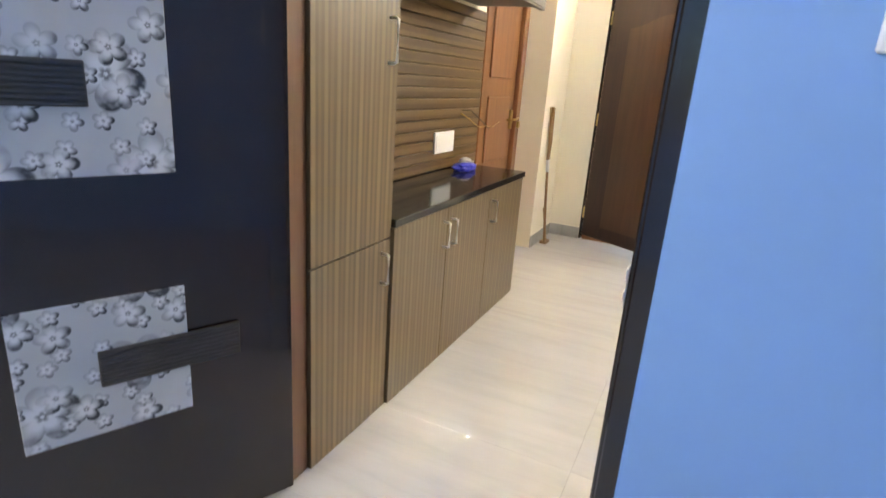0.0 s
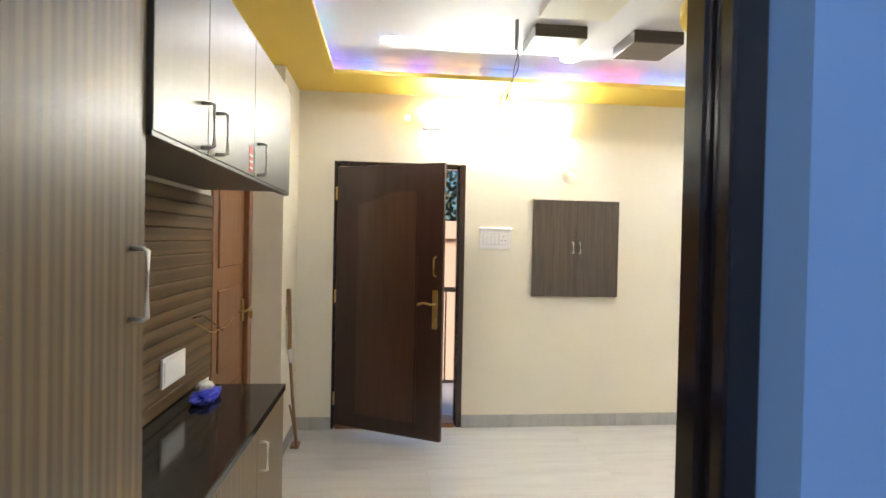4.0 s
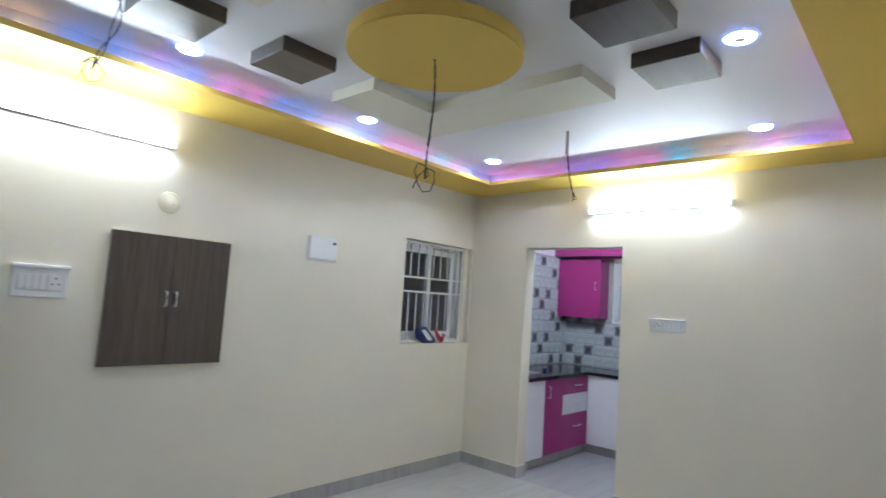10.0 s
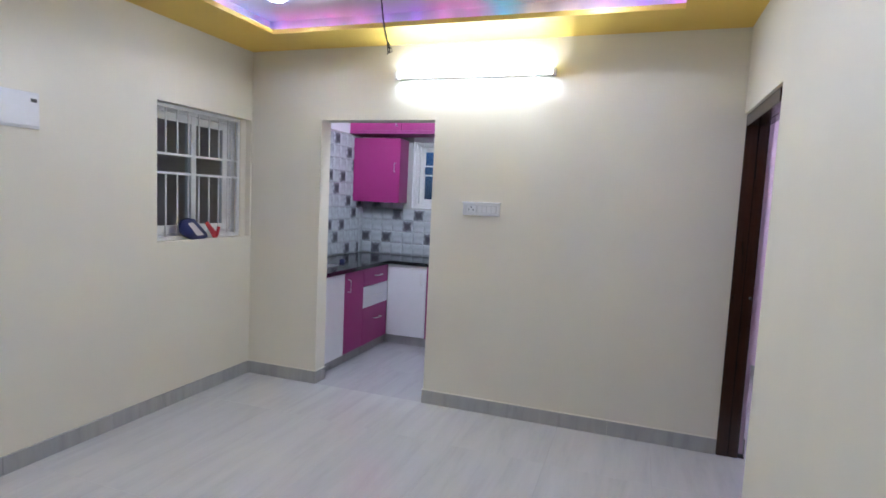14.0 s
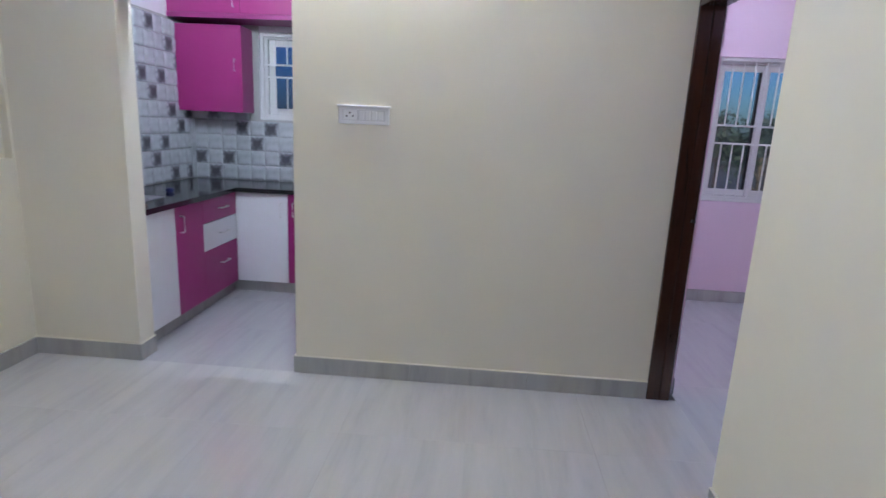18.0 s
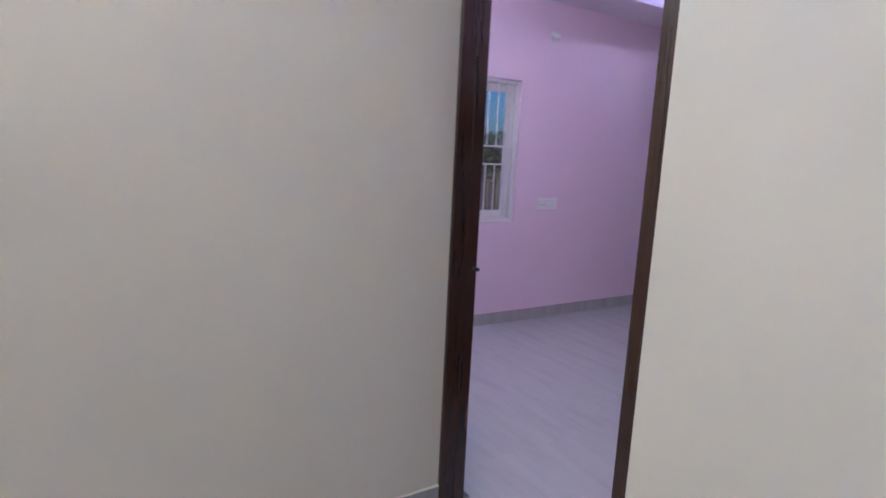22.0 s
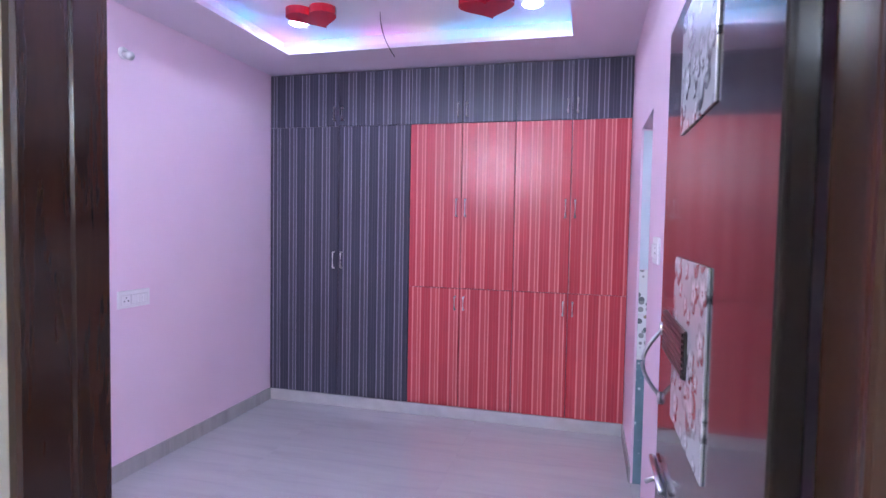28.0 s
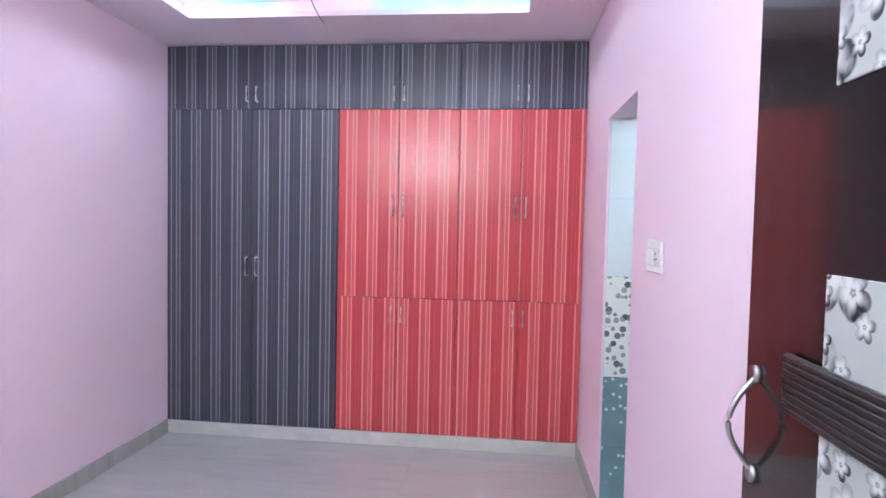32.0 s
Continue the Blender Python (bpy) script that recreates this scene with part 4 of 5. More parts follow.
# ---- hall: television unit ----
FX, FT = -1.268, -1.280                          # fronts; the tall unit stands back a little
tall = thing("tall_cabinet", ((FX + XW) / 2, 0.29, 0), "tall brown ribbed laminate cabinet with chrome handles", "cabinet")
part("body", box_bm(XW + 0.001, FT - 0.019, YSW + 0.004, 0.462, 0.0, ZSOF - 0.004, 0.002), TVLAM, tall)
for z0, z1 in ((0.0, 0.712), (0.716, ZSOF - 0.006)):
    d = part("door", box_bm(FT - 0.0185, FT, YSW + 0.002, 0.463, z0 + 0.002, z1, 0.0015), TVLAM, tall)
    zc = 0.61 if z0 < 0.1 else 1.40
    d_handle(d, (FT, 0.40, zc), 0.115 if z0 < 0.1 else 0.14, (0.032, 0, 0), 2, 0.0055)
base = thing("tv_base_cabinet", ((FX + XW) / 2, 1.26, 0), "low brown ribbed laminate cabinet under a black stone top", "cabinet")
part("body", box_bm(XW + 0.001, FX - 0.019, 0.4645, 2.0, 0.0, 0.752, 0.002), TVBASE, base)
cuts = [0.4645, 0.94, 1.455, 2.0]
for k, (a, b) in enumerate(zip(cuts, cuts[1:])):
    d = part("door", box_bm(FX - 0.0185, FX, a + 0.0015, b - 0.0015, 0.004, 0.748, 0.0015), TVBASE, base)
    yh = b - 0.04 if k == 0 else a + 0.04
    d_handle(d, (FX, yh, 0.632), 0.115, (0.032, 0, 0), 2, 0.0055)
solid("stone_top", box_bm(XW + 0.0005, FX + 0.006, 0.464, 2.02, 0.7525, 0.785, 0.004, 2), GRANITE, "polished black granite top on the low cabinet", "countertop")
upper = thing("tv_wall_cabinet", ((FX + XW) / 2, 1.29, 1.76), "glossy dark laminate wall cabinet with chrome handles over the television niche", "cabinet")
part("body", box_bm(XW + 0.001, FX - 0.019, 0.4645, 2.065, 1.722, 2.215, 0.002), TVUP, upper)
for a, b, yh in ((0.4645, 0.82, 0.765), (0.82, 1.34, 0.885), (1.34, 2.065, 1.39)):
    d = part("door", box_bm(FX - 0.0185, FX, a + 0.0015, b - 0.0015, 1.715, 2.218, 0.0015), TVUP, upper)
    if yh:
        d_handle(d, (FX, yh, 1.785), 0.115, (0.032, 0, 0), 2, 0.0055)
        if 0.8 < yh < 1.0:
            part("sticker", box_bm(FX + 0.0002, FX + 0.0009, 1.262, 1.318, 1.728, 1.818), STICKER, d, "small red and white sticker")
            for k in range(3):
                part("print_bar", box_bm(FX + 0.001, FX + 0.0014, 1.267, 1.313, 1.738 + k * 0.022, 1.746 + k * 0.022), PALE, d)
part("light_rail", box_bm(FX - 0.03, FX - 0.002, 0.4645, 2.065, 1.703, 1.7145, 0.001), TVUP, upper, "dark edge strip under the doors")
panel = thing("tv_back_panel", (XW + 0.01, 1.34, 0.79), "brown wave-ribbed television panel on the niche wall", "wall panel")
part("backing", box_bm(XW + 0.0002, XW + 0.004, 0.4645, 2.18, 0.787, 1.702), TVBACK, panel)
n = 16
for k in range(n):
    z0 = 0.788 + k * (1.701 - 0.788) / n
    part("rib", box_bm(XW + 0.0042, XW + 0.016, 0.4645, 2.18, z0 + 0.0004, z0 + (1.701 - 0.788) / n - 0.0004, 0.009, 3), TVBACK, panel)


def switch_board(name, cx, cz, w, h, wall_axis, face, out, label, modules=4, shelf=False):
    """A plate on a wall with rocker switches and a socket."""
    t = thing(name, (cx, face, cz) if wall_axis == 1 else (face, cx, cz), label, "switchboard", "switchboards")
    def bx(a0, a1, z0, z1, d0, d1, bev=0.002):
        lo, hi = sorted((face + out * d0, face + out * d1))
        return box_bm(a0, a1, lo, hi, z0, z1, bev) if wall_axis == 1 else box_bm(lo, hi, a0, a1, z0, z1, bev)
    part("plate", bx(cx - w / 2, cx + w / 2, cz - h / 2, cz + h / 2, 0.0, 0.012, 0.004), PLASTIC, t)
    part("inset", bx(cx - w * 0.42, cx + w * 0.42, cz - h * 0.30, cz + h * 0.26, 0.0122, 0.0135, 0.0008), SOCKET, t, "grey inset plate")
    for k in range(modules):
        a = cx - w * 0.40 + w * 0.5 * k / modules
        part("rocker", bx(a + 0.003, a + w * 0.5 / modules - 0.003, cz - h * 0.26, cz + h * 0.22, 0.0137, 0.019, 0.0015), PLASTIC, t)
    part("socket", bx(cx + w * 0.14, cx + w * 0.40, cz - h * 0.28, cz + h * 0.24, 0.0137, 0.017, 0.0015), PLASTIC, t)
    for da, dz in ((0.0, 0.10), (-0.06, -0.08), (0.06, -0.08)):
        a = cx + w * 0.27 + w * da
        part("pin_hole", bx(a - 0.004, a + 0.004, cz + h * dz - 0.004, cz + h * dz + 0.004, 0.0171, 0.0176, 0), WIRE, t)
    if shelf:
        part("ledge", bx(cx - w * 0.52, cx + w * 0.52, cz + h * 0.40, cz + h * 0.52, 0.0, 0.026, 0.003), PLASTIC, t)
    return t


switch_board("switchboard", 0.08, 1.522, 0.25, 0.17, 1, YN, -1, "white double switchboard on the cream wall beside the main door", 4, True)
switch_board("switchboard", 1.68, 1.478, 0.27, 0.095, 0, XE, -1, "white switchboard with a socket on the cream wall", 4, True)
switch_board("switchboard", 0.055, 1.455, 0.26, 0.16, 1, YBB, -1, "white switchboard on the blue wall beside the doorway", 4)
plug = thing("wall_plate", (XW + 0.017, 1.665, 0.96), "blank white socket plate on the brown television panel", "socket plate")
part("plate", box_bm(XW + 0.0165, XW + 0.028, 1.535, 1.785, 0.885, 1.005, 0.005, 2), PLASTIC, plug)
part("cover", box_bm(XW + 0.0282, XW + 0.031, 1.55, 1.77, 0.90, 0.99, 0.002), PLASTIC, plug)

# blue pouch and packing on the stone top
bag = thing("blue_pouch", (-1.56, 1.76, 0.786), "crumpled blue plastic pouch with pale packing on the black stone top", "pouch")
bm = bmesh.new()
bmesh.ops.create_icosphere(bm, subdivisions=4, radius=1.0)
for v in bm.verts:
    k = 1 + 0.35 * noise.noise(v.co * 1.6) + 0.16 * noise.noise(v.co * 4.3) + 0.06 * noise.noise(v.co * 9.0)
    v.co = Vector((-1.55 + v.co.x * 0.055 * k, 1.75 + v.co.y * 0.11 * k, 0.786 + max(0.0, 0.018 + v.co.z * 0.026 * k)))
part("pouch", bm, BLUEPLAS, bag, "", True)
bm = bmesh.new()
bmesh.ops.create_icosphere(bm, subdivisions=3, radius=1.0)
for v in bm.verts:
    k = 1 + 0.45 * noise.noise(v.co * 2.1 + Vector((3, 0, 0))) + 0.2 * noise.noise(v.co * 5.0)
    v.co = Vector((-1.575 + v.co.x * 0.035 * k, 1.80 + v.co.y * 0.05 * k, 0.815 + max(-0.013, 0.016 + v.co.z * 0.022 * k)))
part("packing", bm, PALE, bag, "pale crumpled paper", True)

# teak door in the west wall
tf = thing("teak_door_frame", (XW - 0.05, (TD0 + TD1) / 2, 0), "orange-brown teak door frame in the cream wall", "door frame")
for a, b in ((TD0, TD0 + 0.09), (TD1 - 0.09, TD1)):
    part("jamb", box_bm(XW - 0.12, XW + 0.012, a, b, 0, 2.08, 0.005), TEAK, tf)
part("head", box_bm(XW - 0.12, XW + 0.012, TD0 + 0.0905, TD1 - 0.0905, 1.99, 2.08, 0.005), TEAK, tf)
tdoor = thing("teak_door", (XW - 0.04, (TD0 + TD1) / 2, 0), "orange-brown teak panelled door, shut, with a brass hasp", "door")
part("leaf", box_bm(XW - 0.055, XW - 0.022, TD0 + 0.092, TD1 - 0.092, 0.01, 1.985, 0.002), TEAK, tdoor)
for z0, z1 in ((0.15, 0.62), (0.74, 1.20), (1.32, 1.86)):
    part("raised_panel", box_bm(XW - 0.0218, XW - 0.010, TD0 + 0.19, TD1 - 0.19, z0, z1, 0.008), TEAK, tdoor)
hasp = part("hasp", tube_bm([(XW - 0.012, TD1 - 0.24, 1.03), (XW + 0.02, TD1 - 0.22, 1.03), (XW + 0.022, TD1 - 0.12, 1.03), (XW + 0.02, TD1 - 0.05, 1.04)], 0.008, 8), BRASS, tdoor, "brass hasp", True)
part("lock_plate", box_bm(XW - 0.0218, XW - 0.006, TD1 - 0.17, TD1 - 0.12, 0.96, 1.10, 0.002), BRASS, tdoor)
part("padlock", box_bm(XW + 0.013, XW + 0.033, TD1 - 0.075, TD1 - 0.035, 0.965, 1.015, 0.005, 2), BRASS, tdoor)

# loose cables from the panel to the door
cb = thing("loose_cable", (XW + 0.02, 1.95, 1.09), "thin brown cable looped from the panel to the door", "cable")
part("cable", tube_bm([(XW + 0.018, 1.88, 1.10), (XW + 0.03, 1.96, 1.075), (XW + 0.032, 2.08, 1.03), (XW + 0.03, 2.18, 1.005), (XW + 0.028, 2.28, 1.01), (XW + 0.026, 2.42, 1.00), (XW + 0.024, 2.56, 1.03)], 0.0028, 6), BRASS, cb, "", True)
part("cable", tube_bm([(XW + 0.018, 1.90, 1.12), (XW + 0.026, 2.02, 1.115), (XW + 0.03, 2.16, 1.06), (XW + 0.03, 2.34, 0.99)], 0.003, 6), WIRE, cb, "dark cable", True)

# broom
br = thing("broom", (-1.40, 3.20, 0), "long-handled brush with a wooden stick leaning on the corner column", "broom")
part("stick", tube_bm([(-1.38, 3.17, 0.03), (-1.415, 3.19, 0.35), (-1.44, 3.215, 0.62)], 0.011, 8), BROOMWOOD, br, "", True)
part("sleeve", tube_bm([(-1.44, 3.215, 0.62), (-1.452, 3.222, 0.78)], 0.014, 8), SOCKET, br, "grey sleeve", True)
bm = bmesh.new()
for k in range(130):
    rr = random.Random(k)
    a, u = rr.uniform(0, 6.28), rr.uniform(0, 0.034)
    p0 = Vector((-1.448 + u * math.cos(a) * 0.4, 3.222 + u * math.sin(a), 0.72))
    p1 = Vector((min(-1.478, 0) + 0.012 + rr.uniform(-0.004, 0.012), 3.235 + u * 1.6 * math.sin(a), 1.06 + rr.uniform(-0.04, 0.08)))
    tube_bm([p0, (p0 + p1) / 2 + Vector((0.004, rr.uniform(-0.01, 0.01), 0)), p1], 0.0022, 4, bm)
part("bristles", bm, BROOMWOOD, br, "dry brown bristles")
fl = thing("floor_wiper", (-1.44, 3.02, 0), "thin brown stick of a floor wiper against the wall", "wiper")
part("stick", tube_bm([(-1.40, 3.29, 0.02), (-1.455, 3.30, 0.30)], 0.008, 8), BROOMWOOD, fl, "", True)
part("blade", box_bm(-1.44, -1.38, 3.24, 3.34, 0.001, 0.025, 0.004), BROOMWOOD, fl, "brown rubber blade")

# wall cupboard, fan box, meter box
pc = thing("wall_cupboard", (0.742, YN, 1.08), "dark striped laminate wall cupboard with two doors and chrome handles", "cupboard")
part("body", box_bm(0.389, 1.100, YN - 0.008, YN - 0.0005, 1.066, 1.840, 0.001), PANLAM, pc)
for a, b, xh in ((0.387, 0.7435, 0.717), (0.7455, 1.102, 0.774)):
    d = part("door", box_bm(a, b, YN - 0.028, YN - 0.0085, 1.063, 1.843, 0.0015), PANLAM, pc)
    d_handle(d, (xh, YN - 0.028, 1.46), 0.085, (0, -0.024, 0), 2, 0.0065)
rp = thing("round_plate", (0.69, YN, 2.05), "round white junction cover on the cream wall", "junction cover")
part("disc", cyl_bm((0.69, YN, 2.05), (0.69, YN - 0.0015, 2.05), 0.068, 40), CREAM, rp, "", True)
part("rim", tube_bm([(0.69 + 0.058 * math.cos(a * math.pi / 12), YN - 0.003, 2.05 + 0.058 * math.sin(a * math.pi / 12)) for a in range(25)], 0.003, 6), CREAM, rp, "", True)
part("screw", cyl_bm((0.715, YN - 0.0032, 2.045), (0.715, YN - 0.006, 2.045), 0.006, 10), SOCKET, rp)
mb = thing("distribution_box", (1.853, YN, 1.893), "flat white distribution box with a small black window on the wall", "distribution box")
part("frame", box_bm(1.720, 1.986, YN - 0.012, YN - 0.0005, 1.800, 1.986, 0.003), PLASTIC, mb)
part("lid", box_bm(1.730, 1.976, YN - 0.020, YN - 0.0122, 1.810, 1.976, 0.003), PLASTIC, mb)
part("window", box_bm(1.935, 1.966, YN - 0.022, YN - 0.0203, 1.935, 1.953, 0.001), WIRE, mb, "small black window")


# ---- windows ----
def window(name, axis, lo, hi, z0, z1, face, out, label, depth, bars=8, mid=(0.36, 0.50), split=0.5, pane=DARKGLASS):
    """A sliding window with a painted bar grille inside. face: the grille's plane; out: the way to the open air."""
    t = tagged(new(name), label, "window", "", "structure")
    t.location = ((lo + hi) / 2, face, z0) if axis == 1 else (face, (lo + hi) / 2, z0)
    def bx(a0, a1, d0, d1, c0, c1, bev=0.0):
        e0, e1 = sorted((face + out * d0, face + out * d1))
        return box_bm(a0, a1, e0, e1, c0, c1, bev) if axis == 1 else box_bm(e0, e1, a0, a1, c0, c1, bev)
    H, fr = z1 - z0, 0.028
    g = part("grille_frame", bx(lo, lo + fr, 0, 0.02, z0, z1, 0.002), UPVC, t)
    part("grille_frame", bx(hi - fr, hi, 0, 0.02, z0, z1, 0.002), UPVC, t)
    part("grille_frame", bx(lo + fr, hi - fr, 0, 0.02, z0, z0 + fr, 0.002), UPVC, t)
    part("grille_frame", bx(lo + fr, hi - fr, 0, 0.02, z1 - fr, z1, 0.002), UPVC, t)
    for u in mid:
        part("cross_bar", bx(lo + fr, hi - fr, 0.003, 0.015, z0 + H * (1 - u) - 0.008, z0 + H * (1 - u) + 0.008, 0.001), UPVC, t)
    spans = ((z0 + fr, z0 + H * (1 - mid[1]) - 0.008), (z0 + H * (1 - mid[0]) + 0.008, z1 - fr))
    for k in range(bars):
        a = lo + fr + (hi - lo - 2 * fr) * (k + 1) / (bars + 1)
        for c0, c1 in spans:
            part("bar", bx(a - 0.005, a + 0.005, 0.004, 0.014, c0, c1, 0.001), UPVC, t)
    m = lo + (hi - lo) * split
    part("outer_frame", bx(lo, lo + 0.045, 0.05, depth, z0, z1, 0.002), UPVC, t)
    part("outer_frame", bx(hi - 0.045, hi, 0.05, depth, z0, z1, 0.002), UPVC, t)
    part("outer_frame", bx(lo + 0.045, hi - 0.045, 0.05, depth, z0, z0 + 0.045, 0.002), UPVC, t)
    part("outer_frame", bx(lo + 0.045, hi - 0.045, 0.05, depth, z1 - 0.045, z1, 0.002), UPVC, t)
    for a, b, d in ((lo + 0.045, m + 0.025, 0.055), (m - 0.025, hi - 0.045, 0.09)):
        s = part("sash", bx(a, a + 0.05, d, d + 0.028, z0 + 0.046, z1 - 0.046, 0.002), UPVC, t)
        part("sash", bx(b - 0.05, b, d, d + 0.028, z0 + 0.046, z1 - 0.046, 0.002), UPVC, t)
        part("sash", bx(a + 0.05, b - 0.05, d, d + 0.028, z0 + 0.046, z0 + 0.10, 0.002), UPVC, t)
        part("sash", bx(a + 0.05, b - 0.05, d, d + 0.028, z1 - 0.10, z1 - 0.046, 0.002), UPVC, t)
        p = part("pane", bx(a + 0.05, b - 0.05, d + 0.011, d + 0.016, z0 + 0.10, z1 - 0.10), pane, t)
        p.visible_shadow = False
    part("gasket", bx(m + 0.0255, m + 0.045, 0.092, 0.116, z0 + 0.101, z1 - 0.101), RAIL, t, "black brush gasket")
    return t


window("window_north", 1, WN0 + 0.002, XE - 0.075, WNZ0 + 0.002, WNZ1 - 0.002, YN + 0.055, 1, "white sliding window behind a painted bar grille, dark outside", 0.14, 7)
struct("window_reveal", box_bm(XE - 0.074, XE - 0.013, YN + 0.05, YN + 0.20, WNZ0 + 0.0005, WNZ1 - 0.0005), CREAM, "cream plastered reveal beside the window", "wall")
# things on the sill
sl = thing("dustpan", (3.10, YN + 0.03, WNZ0), "navy blue plastic dustpan with a pale inside, tilted on the sill", "dustpan")
rim = [(2.985, 0.045), (2.978, 0.105), (2.998, 0.142), (3.055, 0.156), (3.098, 0.150), (3.225, 0.040), (3.232, 0.012), (3.205, 0.001), (3.075, 0.001)]
bm = prism_bm([(x, WNZ0 + z) for x, z in rim], YN + 0.010, YN + 0.048, 1)
bmesh.ops.bevel(bm, geom=list(bm.edges), offset=0.005, segments=2, affect="EDGES")
part("pan", bm, NAVYPLAS, sl, "", True)
bm = prism_bm([(3.030, WNZ0 + 0.120), (3.078, WNZ0 + 0.126), (3.185, WNZ0 + 0.030), (3.118, WNZ0 + 0.028)], YN + 0.0065, YN + 0.0098, 1)
part("inside", bm, PALE, sl, "pale inside of the pan")
rd = thing("red_scraper", (3.28, YN + 0.03, WNZ0), "red plastic scraper leaning in the window sill", "scraper")
bm = prism_bm([(3.215, WNZ0 + 0.118), (3.240, WNZ0 + 0.132), (3.350, WNZ0 + 0.030), (3.345, WNZ0 + 0.001), (3.305, WNZ0 + 0.001)], YN + 0.022, YN + 0.034, 1)
bmesh.ops.bevel(bm, geom=list(bm.edges), offset=0.003, segments=2, affect="EDGES")
part("blade", bm, REDPLAS, rd)
part("grip", tube_bm([(3.33, YN + 0.020, WNZ0 + 0.014), (3.352, YN + 0.018, WNZ0 + 0.085)], 0.012, 8), REDPLAS, rd, "", True)

# ---- kitchen ----
wall("wall_kitchen_north", 1, KY1, KY1 + 0.19, KX0, KX1, 0, ZSLAB, [], WHITE, "white kitchen wall behind the tiles")
wall("wall_kitchen_east", 0, KX1, KX1 + 0.19, 0.0, KY1 + 0.19, 0, ZSLAB, [(KW0, KW1, KWZ0, KWZ1)], WHITE, "white kitchen wall with a window")
wall("wall_kitchen_south", 1, 0.056, KY0, KX0, KX1, 0, ZSLAB, [], WHITE, "white kitchen wall")
tiles("floor_kitchen", XE + 0.0, KX1, KY0 - 0.14, KY1, 0.6, 0.6, FLOORP, "polished light grey vitrified tile floor of the kitchen", 0.1, 0.3)
struct("ceiling_kitchen", box_bm(KX0, KX1, KY0, KY1, 2.9, ZSLAB - 0.001), WHITE, "white kitchen ceiling", "ceiling")
YF, XF, ZC = 3.03, 5.10, 0.845


def unit(name, x0, x1, y0, y1, label):
    t = thing(name, ((x0 + x1) / 2, (y0 + y1) / 2, 0), label, "kitchen cabinet", "kitchen base cabinets")
    return t


def front_s(t, x0, x1, z0, z1, mat, nm="door"):
    return part(nm, box_bm(x0 + 0.0015, x1 - 0.0015, YF, YF + 0.018, z0 + 0.0015, z1 - 0.0015, 0.0015), mat, t)


def front_w(t, y0, y1, z0, z1, mat, nm="door"):
    return part(nm, box_bm(XF, XF + 0.018, y0 + 0.0015, y1 - 0.0015, z0 + 0.0015, z1 - 0.0015, 0.0015), mat, t)


struct("plinth_kitchen", box_bm(KX0 + 0.001, KX1 - 0.001, YF + 0.05, KY1 - 0.011, 0.0, 0.099), SKIRT, "grey stone plinth under the kitchen cabinets", "plinth")
struct("plinth_kitchen_east", box_bm(XF + 0.05, KX1 - 0.011, 0.9, YF + 0.0495, 0.0, 0.099), SKIRT, "grey stone plinth under the kitchen cabinets", "plinth")
u = unit("base_cabinet", KX0, 4.20, YF, KY1, "white laminate base cabinet under the black worktop")
part("body", box_bm(KX0 + 0.001, 4.199, YF + 0.019, KY1 - 0.011, 0.10, ZC - 0.001), WHITELAM, u)
front_s(u, KX0 + 0.045, 4.20, 0.10, ZC, WHITELAM)
part("filler", box_bm(KX0 + 0.001, KX0 + 0.044, YF - 0.002, YF + 0.018, 0.10, ZC - 0.001), SOCKET, u, "grey filler strip")
u = unit("base_cabinet", 4.20, 4.56, YF, KY1, "magenta laminate base cabinet under the black worktop")
part("body", box_bm(4.2005, 4.559, YF + 0.019, KY1 - 0.011, 0.10, ZC - 0.001), WHITELAM, u)
d = front_s(u, 4.20, 4.56, 0.10, ZC, MAGENTA)
d_handle(d, (4.26, YF, 0.72), 0.11, (0, -0.028, 0), 2)
u = unit("drawer_cabinet", 4.56, XF, YF, KY1, "magenta drawer cabinet with one white drawer front")
part("body", box_bm(4.5605, XF + 0.019, YF + 0.019, KY1 - 0.011, 0.10, ZC - 0.001), WHITELAM, u)
for z0, z1, m in ((0.10, 0.46, MAGENTA), (0.46, 0.665, WHITELAM), (0.665, ZC, MAGENTA)):
    d = front_s(u, 4.56, XF - 0.001, z0, z1, m, "drawer")
    d_handle(d, (4.86, YF, (z0 + z1) / 2 + (0.05 if z0 < 0.2 else 0)), 0.12, (0, -0.028, 0), 0)
u = unit("base_cabinet", XF, KX1, 2.60, YF, "white laminate corner base cabinet under the black worktop")
part("body", box_bm(XF + 0.0195, KX1 - 0.011, 2.601, YF + 0.018, 0.10, ZC - 0.001), WHITELAM, u)
d = front_w(u, 2.60, YF - 0.002, 0.10, ZC, WHITELAM)
d_handle(d, (XF, 2.655, 0.71), 0.11, (-0.028, 0, 0), 2)
for y0, y1 in ((2.18, 2.60), (1.60, 2.18), (0.95, 1.60)):
    u = unit("base_cabinet", XF, KX1, y0, y1, "magenta laminate base cabinet under the black worktop")
    part("body", box_bm(XF + 0.0195, KX1 - 0.011, y0 + 0.001, y1 - 0.001, 0.10, ZC - 0.001), WHITELAM, u)
    d = front_w(u, y0, y1, 0.10, ZC, MAGENTA)
    d_handle(d, (XF, y1 - 0.05, 0.72), 0.11, (-0.028, 0, 0), 2)
bm = prism_bm([(KX0 + 0.0005, YF - 0.025), (XF - 0.025, YF - 0.025), (XF - 0.025, 0.92), (KX1 - 0.011, 0.92), (KX1 - 0.011, KY1 - 0.011), (KX0 + 0.0005, KY1 - 0.011)], ZC, ZC + 0.035)
solid("kitchen_worktop", bm, GRANITE, "L-shaped polished black granite kitchen worktop", "worktop")
